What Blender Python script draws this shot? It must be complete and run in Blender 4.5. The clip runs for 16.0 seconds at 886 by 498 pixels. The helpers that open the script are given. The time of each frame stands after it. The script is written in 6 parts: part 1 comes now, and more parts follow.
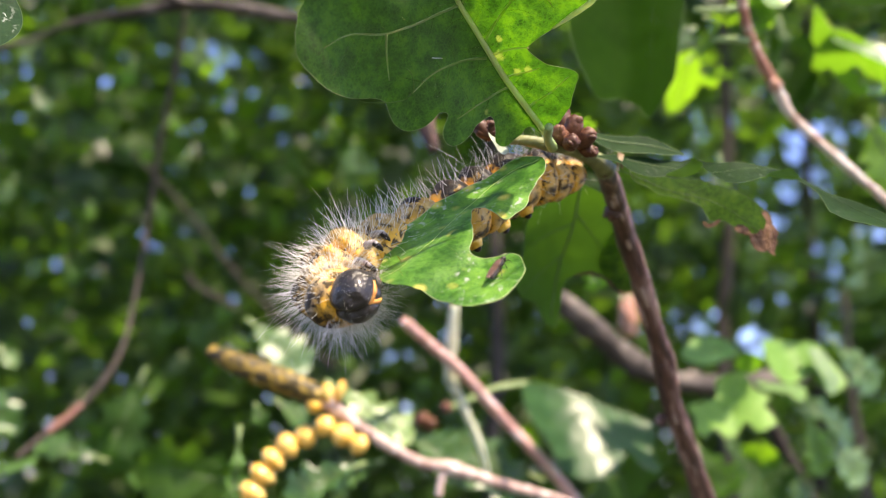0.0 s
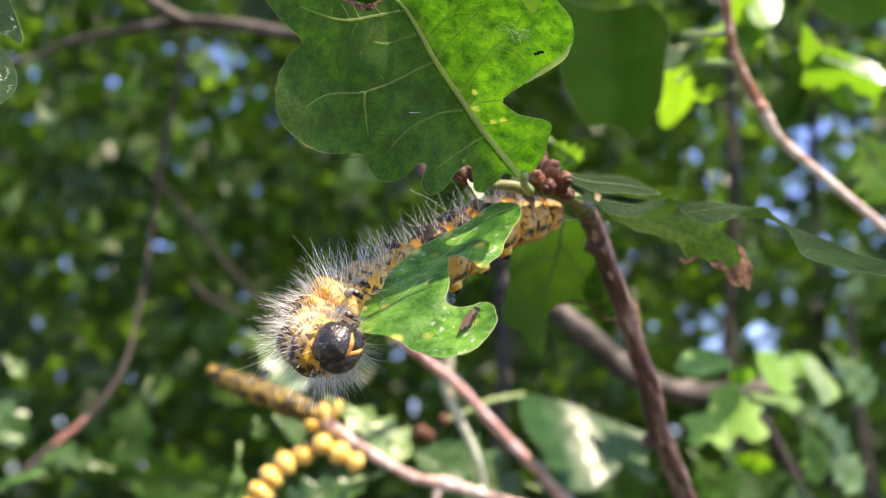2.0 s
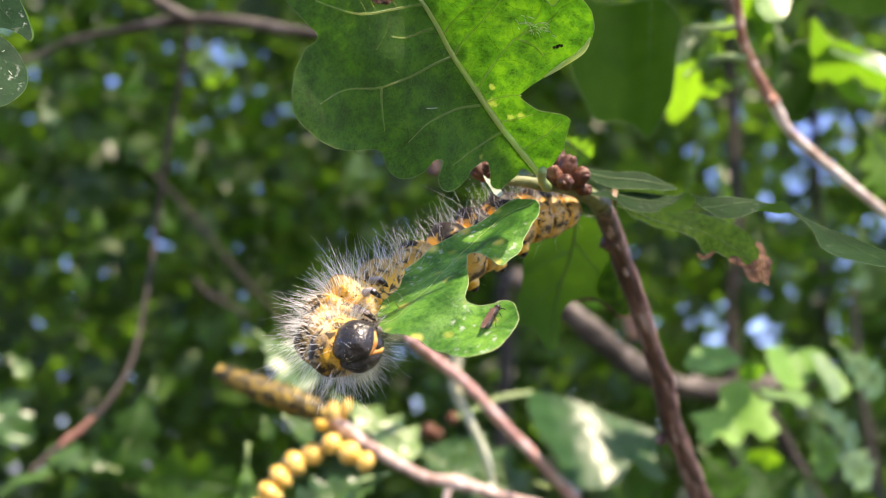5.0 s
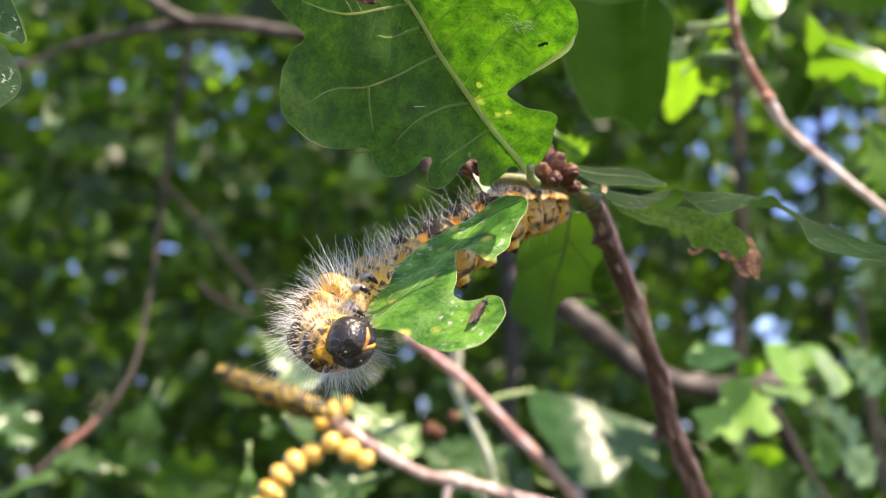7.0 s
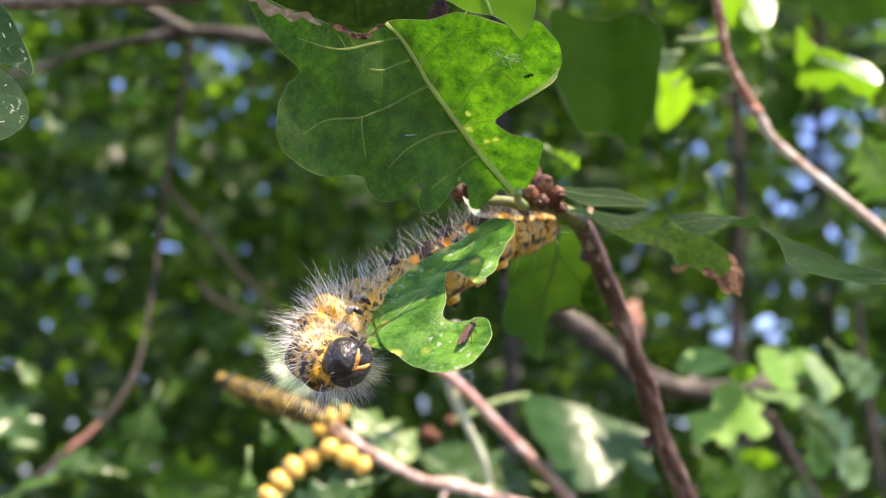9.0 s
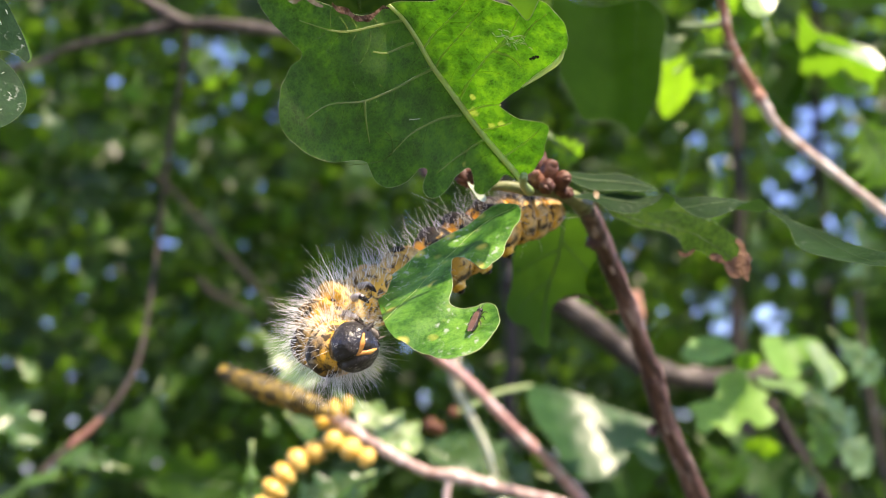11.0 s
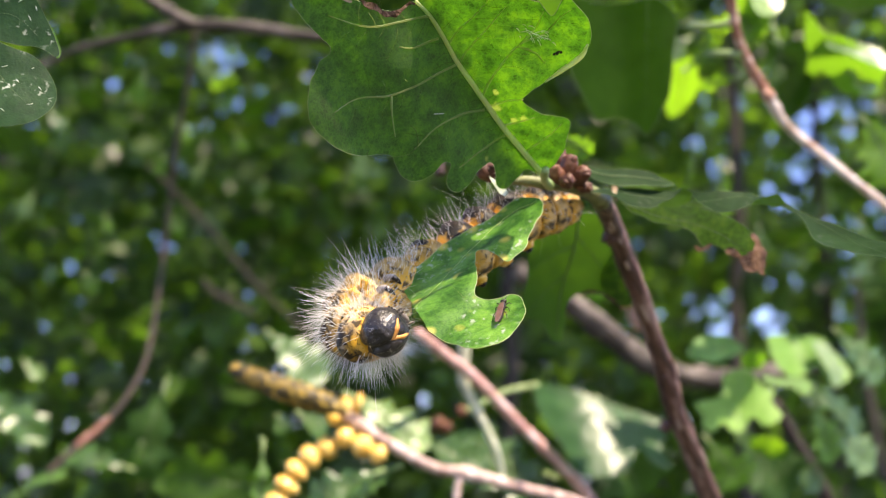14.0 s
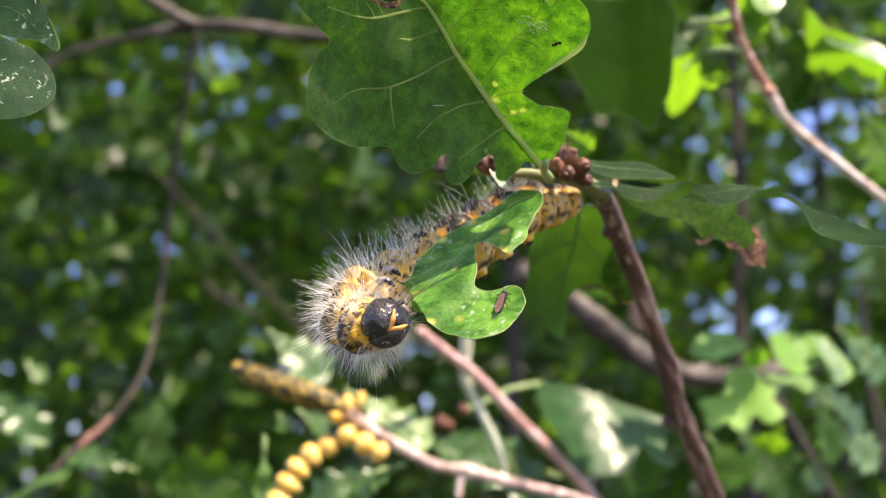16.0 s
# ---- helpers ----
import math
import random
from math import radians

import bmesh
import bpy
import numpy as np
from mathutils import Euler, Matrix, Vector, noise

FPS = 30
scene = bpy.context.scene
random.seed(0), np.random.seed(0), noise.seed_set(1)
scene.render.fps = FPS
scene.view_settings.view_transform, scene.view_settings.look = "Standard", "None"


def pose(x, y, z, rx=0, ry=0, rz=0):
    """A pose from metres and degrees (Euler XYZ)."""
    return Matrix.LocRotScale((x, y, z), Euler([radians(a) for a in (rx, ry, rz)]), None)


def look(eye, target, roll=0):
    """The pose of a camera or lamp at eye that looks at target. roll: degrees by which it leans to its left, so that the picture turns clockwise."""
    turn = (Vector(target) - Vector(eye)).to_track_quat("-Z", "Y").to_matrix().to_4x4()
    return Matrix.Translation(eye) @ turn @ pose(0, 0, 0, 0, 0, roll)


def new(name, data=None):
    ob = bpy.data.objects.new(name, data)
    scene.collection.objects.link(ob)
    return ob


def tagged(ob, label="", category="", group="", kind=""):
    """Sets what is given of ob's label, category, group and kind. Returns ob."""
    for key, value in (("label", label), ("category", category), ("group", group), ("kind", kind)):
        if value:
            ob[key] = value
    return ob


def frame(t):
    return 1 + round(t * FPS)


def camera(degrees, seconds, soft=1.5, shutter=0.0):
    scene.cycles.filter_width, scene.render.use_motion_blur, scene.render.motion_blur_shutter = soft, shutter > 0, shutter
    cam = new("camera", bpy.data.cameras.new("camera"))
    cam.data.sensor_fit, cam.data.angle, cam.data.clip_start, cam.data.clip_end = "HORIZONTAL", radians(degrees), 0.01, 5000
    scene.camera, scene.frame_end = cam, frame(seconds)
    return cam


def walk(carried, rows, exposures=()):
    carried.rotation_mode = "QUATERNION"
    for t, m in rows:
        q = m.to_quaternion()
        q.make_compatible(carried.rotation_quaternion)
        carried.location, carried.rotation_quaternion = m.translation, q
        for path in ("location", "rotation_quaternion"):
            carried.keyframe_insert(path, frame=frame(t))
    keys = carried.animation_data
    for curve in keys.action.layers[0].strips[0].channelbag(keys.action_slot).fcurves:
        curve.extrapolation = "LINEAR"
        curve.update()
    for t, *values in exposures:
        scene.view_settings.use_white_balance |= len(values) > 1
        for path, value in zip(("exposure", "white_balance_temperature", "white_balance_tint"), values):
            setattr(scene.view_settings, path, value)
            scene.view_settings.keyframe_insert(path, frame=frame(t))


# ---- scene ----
from mathutils.geometry import delaunay_2d_cdt

# ---- camera ----
cam = camera(50.0, 16.0, soft=1.1)
cam.data.dof.use_dof = True
cam.data.dof.focus_distance = 0.106
cam.data.dof.aperture_fstop = 21.5
EYE, TILT = 1.5, 14.0
TILTED = pose(0, 0, 0, TILT)
# seconds, place in millimetres from the eye's base, yaw, pitch and roll in degrees
PATH = [
    (0, -3.20, 3.87, -5.30, -0.88, 0.34, -1.25),
    (0.5, -5.74, 6.96, -7.23, -1.20, 0.66, -1.48),
    (1, -1.34, 3.92, -0.55, -0.57, 0.12, -1.14),
    (1.5, -0.51, 1.82, 0.74, -0.64, -0.01, -1.09),
    (2, 0.00, -0.43, 0.51, -0.41, 0.09, -0.88),
    (2.5, -2.30, 3.40, 0.19, -0.45, -0.18, -0.79),
    (3, -1.27, 5.71, -2.39, -0.31, -0.02, -0.60),
    (3.5, -2.31, 5.32, -4.21, -0.48, 0.20, -0.56),
    (4, -1.96, 4.42, -0.35, -0.40, -0.03, -0.57),
    (6.5, -2.11, 0.27, 0.75, -0.25, -0.07, -0.19),
    (7, 0.00, -0.00, -0.00, -0.00, -0.00, 0.00),
    (7.5, -0.63, -0.32, 0.78, -0.02, 0.00, 0.02),
    (8, 0.10, -0.89, 1.44, 0.00, -0.06, 0.07),
    (8.5, 1.34, -2.77, 2.07, 0.03, -0.15, -0.04),
    (9, 1.21, -4.67, 2.90, 0.03, -0.13, 0.05),
    (11.5, 0.33, -2.94, 1.81, -0.10, -0.53, 0.70),
    (12, 0.60, -2.96, 3.47, -0.19, -0.53, 0.68),
    (12.5, -1.67, -6.51, 4.19, -0.13, -0.57, 0.75),
    (13, -3.08, -6.12, 1.44, -0.10, -0.40, 0.75),
    (13.5, -2.59, -5.53, 1.46, -0.04, -0.39, 0.78),
    (14, -2.73, -4.66, 0.74, -0.17, -0.30, 0.65),
    (14.5, -1.88, -4.44, -0.32, -0.18, -0.28, 0.57),
    (15, -2.18, -4.91, -0.75, -0.13, -0.20, 0.62),
    (15.5, -2.66, -5.10, -0.00, 0.02, -0.20, 0.74),
    (16, -2.39, -4.50, -0.53, -0.01, -0.14, 0.84),
]


def held(x, y, z, yaw, pitch, roll):
    turn = pose(0, 0, 0, 0, 0, yaw) @ pose(0, 0, 0, pitch) @ pose(0, 0, 0, 0, roll) @ pose(0, 0, 0, 90)
    return Matrix.Translation((0, 0, EYE)) @ TILTED @ Matrix.Translation((x / 1000, y / 1000, z / 1000)) @ turn


walk(cam, [(t, held(*row)) for t, *row in PATH], exposures=[(0, 1.18, 7300, 11), (16, 1.18, 7300, 11)])

# ---- light ----
SUN = Vector((0.35, -0.18, 0.92)).normalized()  # as seen from the tilted camera
SUN_WAY = TILTED.to_3x3() @ SUN
world = bpy.data.worlds.new("sky")
scene.world = world
world.use_nodes = True
nt = world.node_tree
sky = nt.nodes.new("ShaderNodeTexSky")
sky.sky_type, sky.sun_disc = "NISHITA", False
sky.ozone_density, sky.dust_density = 4.0, 1.6
sky.sun_elevation = math.asin(SUN_WAY.z)
sky.sun_rotation = math.atan2(SUN_WAY.x, SUN_WAY.y)
violet = nt.nodes.new("ShaderNodeMix")
violet.data_type, violet.blend_type = "RGBA", "MULTIPLY"
violet.inputs[0].default_value, violet.inputs[7].default_value = 1.0, (0.86, 0.84, 1.16, 1)
nt.links.new(sky.outputs[0], violet.inputs[6])
nt.links.new(violet.outputs[2], nt.nodes["Background"].inputs[0])
nt.nodes["Background"].inputs[1].default_value = 0.245
lamp = bpy.data.lights.new("sun", "SUN")
lamp.energy, lamp.angle, lamp.color = 5.0, radians(0.53), (1.0, 0.89, 0.73)
sun = new("sun", lamp)
sun.matrix_world = look(SUN_WAY * 30, (0, 0, 0))


# ---- materials ----
def nodes(name):
    m = bpy.data.materials.new(name)
    m.use_nodes = True
    return m, m.node_tree, m.node_tree.nodes["Principled BSDF"]


def add(tree, kind, **values):
    n = tree.nodes.new(kind)
    for key, value in values.items():
        n.inputs[key.replace("_", " ")].default_value = value
    return n


def ramp(tree, source, *stops):
    r = tree.nodes.new("ShaderNodeValToRGB")
    e = r.color_ramp.elements
    e[0].position, e[1].position = stops[0][0], stops[-1][0]
    for where, _ in stops[1:-1]:
        e.new(where)
    for element, (_, colour) in zip(e, stops):
        element.color = (*colour, 1)
    tree.links.new(source, r.inputs[0])
    return r.outputs[0]


def mix(tree, factor, a, b, mode="MIX"):
    m = tree.nodes.new("ShaderNodeMix")
    m.data_type, m.blend_type = "RGBA", mode
    for socket, value in ((m.inputs[0], factor), (m.inputs[6], a), (m.inputs[7], b)):
        if isinstance(value, (int, float)):
            socket.default_value = value
        elif isinstance(value, tuple):
            socket.default_value = (*value, 1)
        else:
            tree.links.new(value, socket)
    return m.outputs[2]


def place(tree):
    return tree.nodes.new("ShaderNodeTexCoord").outputs["Object"]


def grain(tree, scale, detail=3.0, rough=0.55, warp=0.0):
    n = add(tree, "ShaderNodeTexNoise", Scale=scale, Detail=detail, Roughness=rough, Distortion=warp)
    tree.links.new(place(tree), n.inputs["Vector"])
    return n.outputs["Fac"]


def bump(tree, bsdf, height, strength, depth):
    b = add(tree, "ShaderNodeBump", Strength=strength, Distance=depth)
    tree.links.new(height, b.inputs["Height"])
    tree.links.new(b.outputs[0], bsdf.inputs["Normal"])
    return b


def leaf_material(name, dark, light, through_it, share=0.45, rough=0.38, net=0.0, spots=None, island=False, speck=0.0, spec=0.45, galls=()):
    """Leaf tissue: a glossy skin over flesh that lets light pass; net: how strongly the fine veins show."""
    m, t, p = nodes(name)
    blotch = grain(t, 130 if not island else 25, 8 if not island else 3, 0.68)
    colour = ramp(t, blotch, (0.36, dark), (0.64, light))
    glow = ramp(t, blotch, (0.25, tuple(0.72 * c for c in through_it)), (0.75, through_it))
    chance = t.nodes.new("ShaderNodeNewGeometry").outputs["Random Per Island"] if island else t.nodes.new("ShaderNodeObjectInfo").outputs["Random"]
    vary = ramp(t, chance, (0.0, (0.4, 0.5, 0.55) if island else (0.5, 0.6, 0.6)), (0.6, (0.9, 0.9, 0.95) if island else (1, 1, 1)), (1.0, (2.1, 2.2, 1.4)) if island else (1.0, (1.25, 1.15, 0.9)))
    colour = mix(t, 1.0, colour, vary, "MULTIPLY")
    glow = mix(t, 1.0, glow, vary, "MULTIPLY")
    if net:
        lines = []
        for scale, width in ((2100.0, 0.16), (850.0, 0.08)):
            v = add(t, "ShaderNodeTexVoronoi", Scale=scale)
            v.feature = "DISTANCE_TO_EDGE"
            wobble = add(t, "ShaderNodeTexNoise", Scale=300.0, Detail=2.0)
            t.links.new(place(t), wobble.inputs["Vector"])
            shifted = add(t, "ShaderNodeVectorMath")
            shifted.operation = "MULTIPLY_ADD"
            shifted.inputs[1].default_value = (0.0016, 0.0016, 0.0016)
            t.links.new(wobble.outputs["Color"], shifted.inputs[0])
            t.links.new(place(t), shifted.inputs[2])
            t.links.new(shifted.outputs[0], v.inputs["Vector"])
            lines.append(ramp(t, v.outputs["Distance"], (0.0, (1, 1, 1)), (width, (0, 0, 0))))
        both = mix(t, 1.0, lines[0], lines[1], "LIGHTEN")
        patchy = ramp(t, grain(t, 150, 3), (0.35, (0.45 * net,) * 3), (0.65, (net,) * 3))
        amount = mix(t, 1.0, both, patchy, "MULTIPLY")
        colour = mix(t, amount, colour, tuple(min(1, 1.35 * c + 0.01) for c in light))
        dim = ramp(t, grain(t, 480, 8, 0.74), (0.38, (0.12, 0.22, 0.16)), (0.5, (0.55, 0.64, 0.6)), (0.62, (1.6, 1.3, 1.0)))
        glow = mix(t, 1.0, glow, dim, "MULTIPLY")
        glow = mix(t, amount, glow, tuple(1.45 * c + 0.01 for c in through_it))
        bump(t, p, mix(t, 0.04, grain(t, 420, 6, 0.6), both), 0.3, 0.0005)
    elif not island:
        bump(t, p, grain(t, 500, 2), 0.25, 0.0002)
    if spots:
        old = ramp(t, grain(t, 430, 7, 0.7), (0.4, (0.38, 0.5, 0.5)), (0.52, (1, 1, 1)), (0.62, (1.5, 1.3, 1.4)))
        colour = mix(t, 1.0, colour, old, "MULTIPLY")
        s = add(t, "ShaderNodeTexVoronoi", Scale=spots)
        t.links.new(place(t), s.inputs["Vector"])
        mark = ramp(t, s.outputs["Distance"], (0.1, (1, 1, 1)), (0.3, (0, 0, 0)))
        mark = mix(t, 1.0, mark, ramp(t, grain(t, 190, 2), (0.38, (0, 0, 0)), (0.47, (0.85, 0.85, 0.85))), "MULTIPLY")
        colour = mix(t, mark, colour, (0.62, 0.54, 0.12))
        glow = mix(t, mark, glow, (0.75, 0.62, 0.08))
    if speck:
        f = ramp(t, grain(t, 1300, 3), (0.58, (0, 0, 0)), (0.66, (1, 1, 1)))
        part_of = ramp(t, grain(t, 170, 3), (0.47, (0, 0, 0)), (0.62, (min(speck, 1.0),) * 3))
        colour = mix(t, mix(t, 1.0, f, part_of, "MULTIPLY"), colour, (0.42, 0.46, 0.38))
    for x, y, z, radius in galls:
        away = t.nodes.new("ShaderNodeVectorMath")
        away.operation = "DISTANCE"
        away.inputs[1].default_value = (x / 1000, y / 1000, z / 1000)
        t.links.new(place(t), away.inputs[0])
        size = t.nodes.new("ShaderNodeMath")
        size.operation = "MULTIPLY"
        size.inputs[1].default_value = 500 / radius
        t.links.new(away.outputs["Value"], size.inputs[0])
        uneven = t.nodes.new("ShaderNodeMath")
        t.links.new(size.outputs[0], uneven.inputs[0])
        t.links.new(grain(t, 1500, 2), uneven.inputs[1])
        mark = ramp(t, uneven.outputs[0], (0.72, (1, 1, 1)), (1.0, (0, 0, 0)))
        colour = mix(t, mark, colour, (0.34, 0.36, 0.09))
        glow = mix(t, mark, glow, (0.34, 0.46, 0.06))
    t.links.new(colour, p.inputs["Base Color"])
    p.inputs["Roughness"].default_value = rough
    p.inputs["Specular IOR Level"].default_value = spec
    if island:  # a few leaves are wet or waxy and glint
        t.links.new(ramp(t, chance, (0.0, (rough,) * 3), (0.86, (rough,) * 3), (0.9, (0.13,) * 3)), p.inputs["Roughness"])
    passing = add(t, "ShaderNodeBsdfTranslucent")
    t.links.new(glow, passing.inputs["Color"])
    both_ways = add(t, "ShaderNodeMixShader", Fac=share)
    t.links.new(p.outputs[0], both_ways.inputs[1])
    t.links.new(passing.outputs[0], both_ways.inputs[2])
    t.links.new(both_ways.outputs[0], t.nodes["Material Output"].inputs["Surface"])
    return m


def plain(name, *stops, scale=300.0, rough=0.6, depth=0.0003, strength=0.5, spec=0.4, stretch=None, clear=0.0, axis=None):
    """Mottled surface; stretch: finer or coarser by axis; axis: the way that the grain runs."""
    m, t, p = nodes(name)

    def grain(t, size, detail=4.0, hard=0.55, warp=0.0):
        n = add(t, "ShaderNodeTexNoise", Scale=size, Detail=detail, Roughness=hard, Distortion=warp)
        where = place(t)
        if stretch:
            squeeze = add(t, "ShaderNodeMapping", Scale=stretch)
            t.links.new(where, squeeze.inputs["Vector"])
            where = squeeze.outputs[0]
        if axis:
            turned = add(t, "ShaderNodeMapping", Scale=(1.0, 1.0, 7.0), Rotation=tuple(Vector((0, 0, 1)).rotation_difference(Vector(axis)).to_euler()))
            turned.vector_type = "TEXTURE"
            t.links.new(where, turned.inputs["Vector"])
            where = turned.outputs[0]
        t.links.new(where, n.inputs["Vector"])
        return n.outputs["Fac"]

    g = grain(t, scale, 5, 0.6, 0.3)
    t.links.new(ramp(t, g, *stops), p.inputs["Base Color"])
    p.inputs["Roughness"].default_value = rough
    p.inputs["Specular IOR Level"].default_value = spec
    p.inputs["Coat Weight"].default_value = clear
    p.inputs["Coat Roughness"].default_value = 0.15
    bump(t, p, grain(t, scale * 2.3, 4), strength, depth)
    return m


def hair_material():
    """Fine pale hair, half clear, that light passes into."""
    m, t, p = nodes("pale_hair")
    p.inputs["Base Color"].default_value = (0.97, 0.96, 0.92, 1)
    p.inputs["Roughness"].default_value = 0.3
    passing = add(t, "ShaderNodeBsdfTranslucent")
    passing.inputs["Color"].default_value = (0.97, 0.96, 0.92, 1)
    share = add(t, "ShaderNodeMixShader", Fac=0.55)
    t.links.new(p.outputs[0], share.inputs[1])
    t.links.new(passing.outputs[0], share.inputs[2])
    clear = add(t, "ShaderNodeBsdfTransparent")
    glassy = add(t, "ShaderNodeMixShader", Fac=0.22)
    t.links.new(share.outputs[0], glassy.inputs[1])
    t.links.new(clear.outputs[0], glassy.inputs[2])
    t.links.new(glassy.outputs[0], t.nodes["Material Output"].inputs["Surface"])
    return m


def rib_material(name="leaf_rib", see=0.1, colour=(0.8, 0.8, 0.42), tint=(0.97, 1.0, 0.8)):
    """Ribs pass nearly all of the light that the blade lets through."""
    m, t, p = nodes(name)
    p.inputs["Base Color"].default_value = (*colour, 1)
    passing = add(t, "ShaderNodeBsdfTranslucent")
    passing.inputs["Color"].default_value = (0.85, 0.95, 0.45, 1)
    share = add(t, "ShaderNodeMixShader", Fac=0.6)
    t.links.new(p.outputs[0], share.inputs[1])
    t.links.new(passing.outputs[0], share.inputs[2])
    clear = add(t, "ShaderNodeBsdfTransparent")
    clear.inputs["Color"].default_value = (*tint, 1)
    glassy = add(t, "ShaderNodeMixShader", Fac=see)
    t.links.new(share.outputs[0], glassy.inputs[1])
    t.links.new(clear.outputs[0], glassy.inputs[2])
    t.links.new(glassy.outputs[0], t.nodes["Material Output"].inputs["Surface"])
    return m


UNDER = leaf_material("oak_leaf_underside", (0.056, 0.105, 0.03), (0.07, 0.126, 0.04), (0.094, 0.30, 0.008), 0.52, 0.55, 0.34, spec=0.25,
                      galls=[(-0.1, -0.1, 0.1, 0.85), (2.1, 0.9, -1.3, 0.5), (3.3, 0.5, -1.2, 0.55), (-0.2, -1.6, 1.7, 0.4), (-1.2, 2.6, -5.8, 0.4)])
UPPER = leaf_material("oak_leaf_upperside", (0.032, 0.115, 0.016), (0.125, 0.29, 0.04), (0.16, 0.42, 0.02), 0.3, 0.36, 0.25, spots=330.0, speck=1.3)
PALE_UNDER = leaf_material("oak_leaf_curled_underside", (0.05, 0.1, 0.02), (0.085, 0.15, 0.032), (0.1, 0.22, 0.01), 0.35, 0.55, 0.5, spec=0.25)
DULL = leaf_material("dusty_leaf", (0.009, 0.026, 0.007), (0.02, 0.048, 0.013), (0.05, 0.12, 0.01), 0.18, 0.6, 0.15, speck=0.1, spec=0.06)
# lit copy of the leaf: sunlight is put into its brighter yellow-green
SUNLIT = leaf_material("sunlit_leaf", (0.07, 0.17, 0.02), (0.14, 0.28, 0.035), (0.36, 0.72, 0.03), 0.6, 0.42)
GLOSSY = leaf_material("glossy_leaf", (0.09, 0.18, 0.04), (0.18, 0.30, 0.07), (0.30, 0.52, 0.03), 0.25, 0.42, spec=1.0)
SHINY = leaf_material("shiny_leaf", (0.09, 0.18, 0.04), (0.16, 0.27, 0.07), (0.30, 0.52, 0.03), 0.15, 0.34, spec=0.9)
GREEN = leaf_material("green_leaf", (0.035, 0.09, 0.022), (0.075, 0.165, 0.036), (0.22, 0.42, 0.03), 0.3, 0.32, spec=0.65)
WAXY = leaf_material("waxy_dark_leaf", (0.03, 0.085, 0.026), (0.06, 0.14, 0.04), (0.15, 0.34, 0.03), 0.25, 0.32, spec=0.28)
# paler than GREEN: part of the full sunlight is put into this colour
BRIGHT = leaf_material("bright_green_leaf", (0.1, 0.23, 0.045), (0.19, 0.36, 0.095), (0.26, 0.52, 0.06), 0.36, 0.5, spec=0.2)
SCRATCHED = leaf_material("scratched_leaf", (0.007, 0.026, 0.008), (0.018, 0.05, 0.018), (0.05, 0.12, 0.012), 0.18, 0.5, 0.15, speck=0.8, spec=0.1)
BACKLIT = leaf_material("drooping_leaf", (0.05, 0.11, 0.015), (0.09, 0.16, 0.025), (0.24, 0.5, 0.02), 0.6, 0.55, 0.3, spec=0.08)
# shaded copies of the leaf: DEEP and SHADY carry shade in darker greens
DEEP = leaf_material("shade_green_leaf", (0.016, 0.048, 0.005), (0.032, 0.08, 0.009), (0.15, 0.34, 0.01), 0.62, 0.6, spec=0.05)
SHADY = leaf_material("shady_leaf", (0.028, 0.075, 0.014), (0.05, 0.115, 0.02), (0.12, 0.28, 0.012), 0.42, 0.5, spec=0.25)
FAR = leaf_material("woodland_leaf", (0.022, 0.046, 0.013), (0.052, 0.094, 0.024), (0.16, 0.32, 0.024), 0.42, 0.36, island=True, spec=0.4)
RIB = rib_material()
VEIN = rib_material("leaf_vein", 0.6, (0.56, 0.62, 0.28))
CHAFED = plain("chafed_leaf_skin", (0.3, (0.3, 0.36, 0.26)), (0.7, (0.5, 0.55, 0.44)), rough=0.6)
VEINLET = rib_material("fine_vein", 0.8, (0.5, 0.58, 0.25))
SOFT_RIB = plain("dull_rib", (0.3, (0.06, 0.11, 0.035)), (0.7, (0.11, 0.17, 0.06)), rough=0.6)
EDGE = plain("leaf_edge", (0.3, (0.16, 0.24, 0.07)), (0.7, (0.36, 0.42, 0.18)), rough=0.4)
DEAD = plain("withered_leaf", (0.32, (0.022, 0.010, 0.006)), (0.5, (0.065, 0.028, 0.013)), (0.68, (0.17, 0.09, 0.045)), scale=420, rough=0.8, depth=0.0008, strength=0.9)
DRY = plain("dry_leaf_edge", (0.3, (0.16, 0.09, 0.05)), (0.5, (0.34, 0.25, 0.15)), (0.7, (0.58, 0.5, 0.36)), scale=700, rough=0.8)
BARK = plain("oak_twig_bark", (0.3, (0.028, 0.015, 0.011)), (0.45, (0.075, 0.036, 0.027)), (0.57, (0.14, 0.068, 0.052)), (0.68, (0.36, 0.23, 0.19)), scale=620, rough=0.5, depth=0.0007, strength=0.7, axis=(0.36, 0.67, -0.65))
PINK = plain("young_bark", (0.3, (0.40, 0.18, 0.15)), (0.52, (0.64, 0.38, 0.33)), (0.72, (0.85, 0.70, 0.65)), scale=330, rough=0.45, depth=0.0004, stretch=(0.5, 0.8, 0.8))
TAN = plain("pale_bark", (0.3, (0.34, 0.19, 0.13)), (0.45, (0.62, 0.47, 0.38)), (0.6, (0.86, 0.79, 0.71)), scale=260, rough=0.55, depth=0.0005)
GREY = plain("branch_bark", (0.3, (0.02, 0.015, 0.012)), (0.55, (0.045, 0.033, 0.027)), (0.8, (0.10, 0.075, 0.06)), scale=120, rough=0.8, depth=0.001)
# darkened bark: the shade on bough and fork is put into this colour
BOUGH = plain("shade_darkened_bark", (0.3, (0.022, 0.017, 0.013)), (0.52, (0.055, 0.043, 0.036)), (0.68, (0.18, 0.15, 0.13)), scale=70, rough=0.75, depth=0.001)
WHITISH = plain("whitish_stalk", (0.3, (0.42, 0.46, 0.28)), (0.7, (0.72, 0.72, 0.54)), scale=220, rough=0.5)
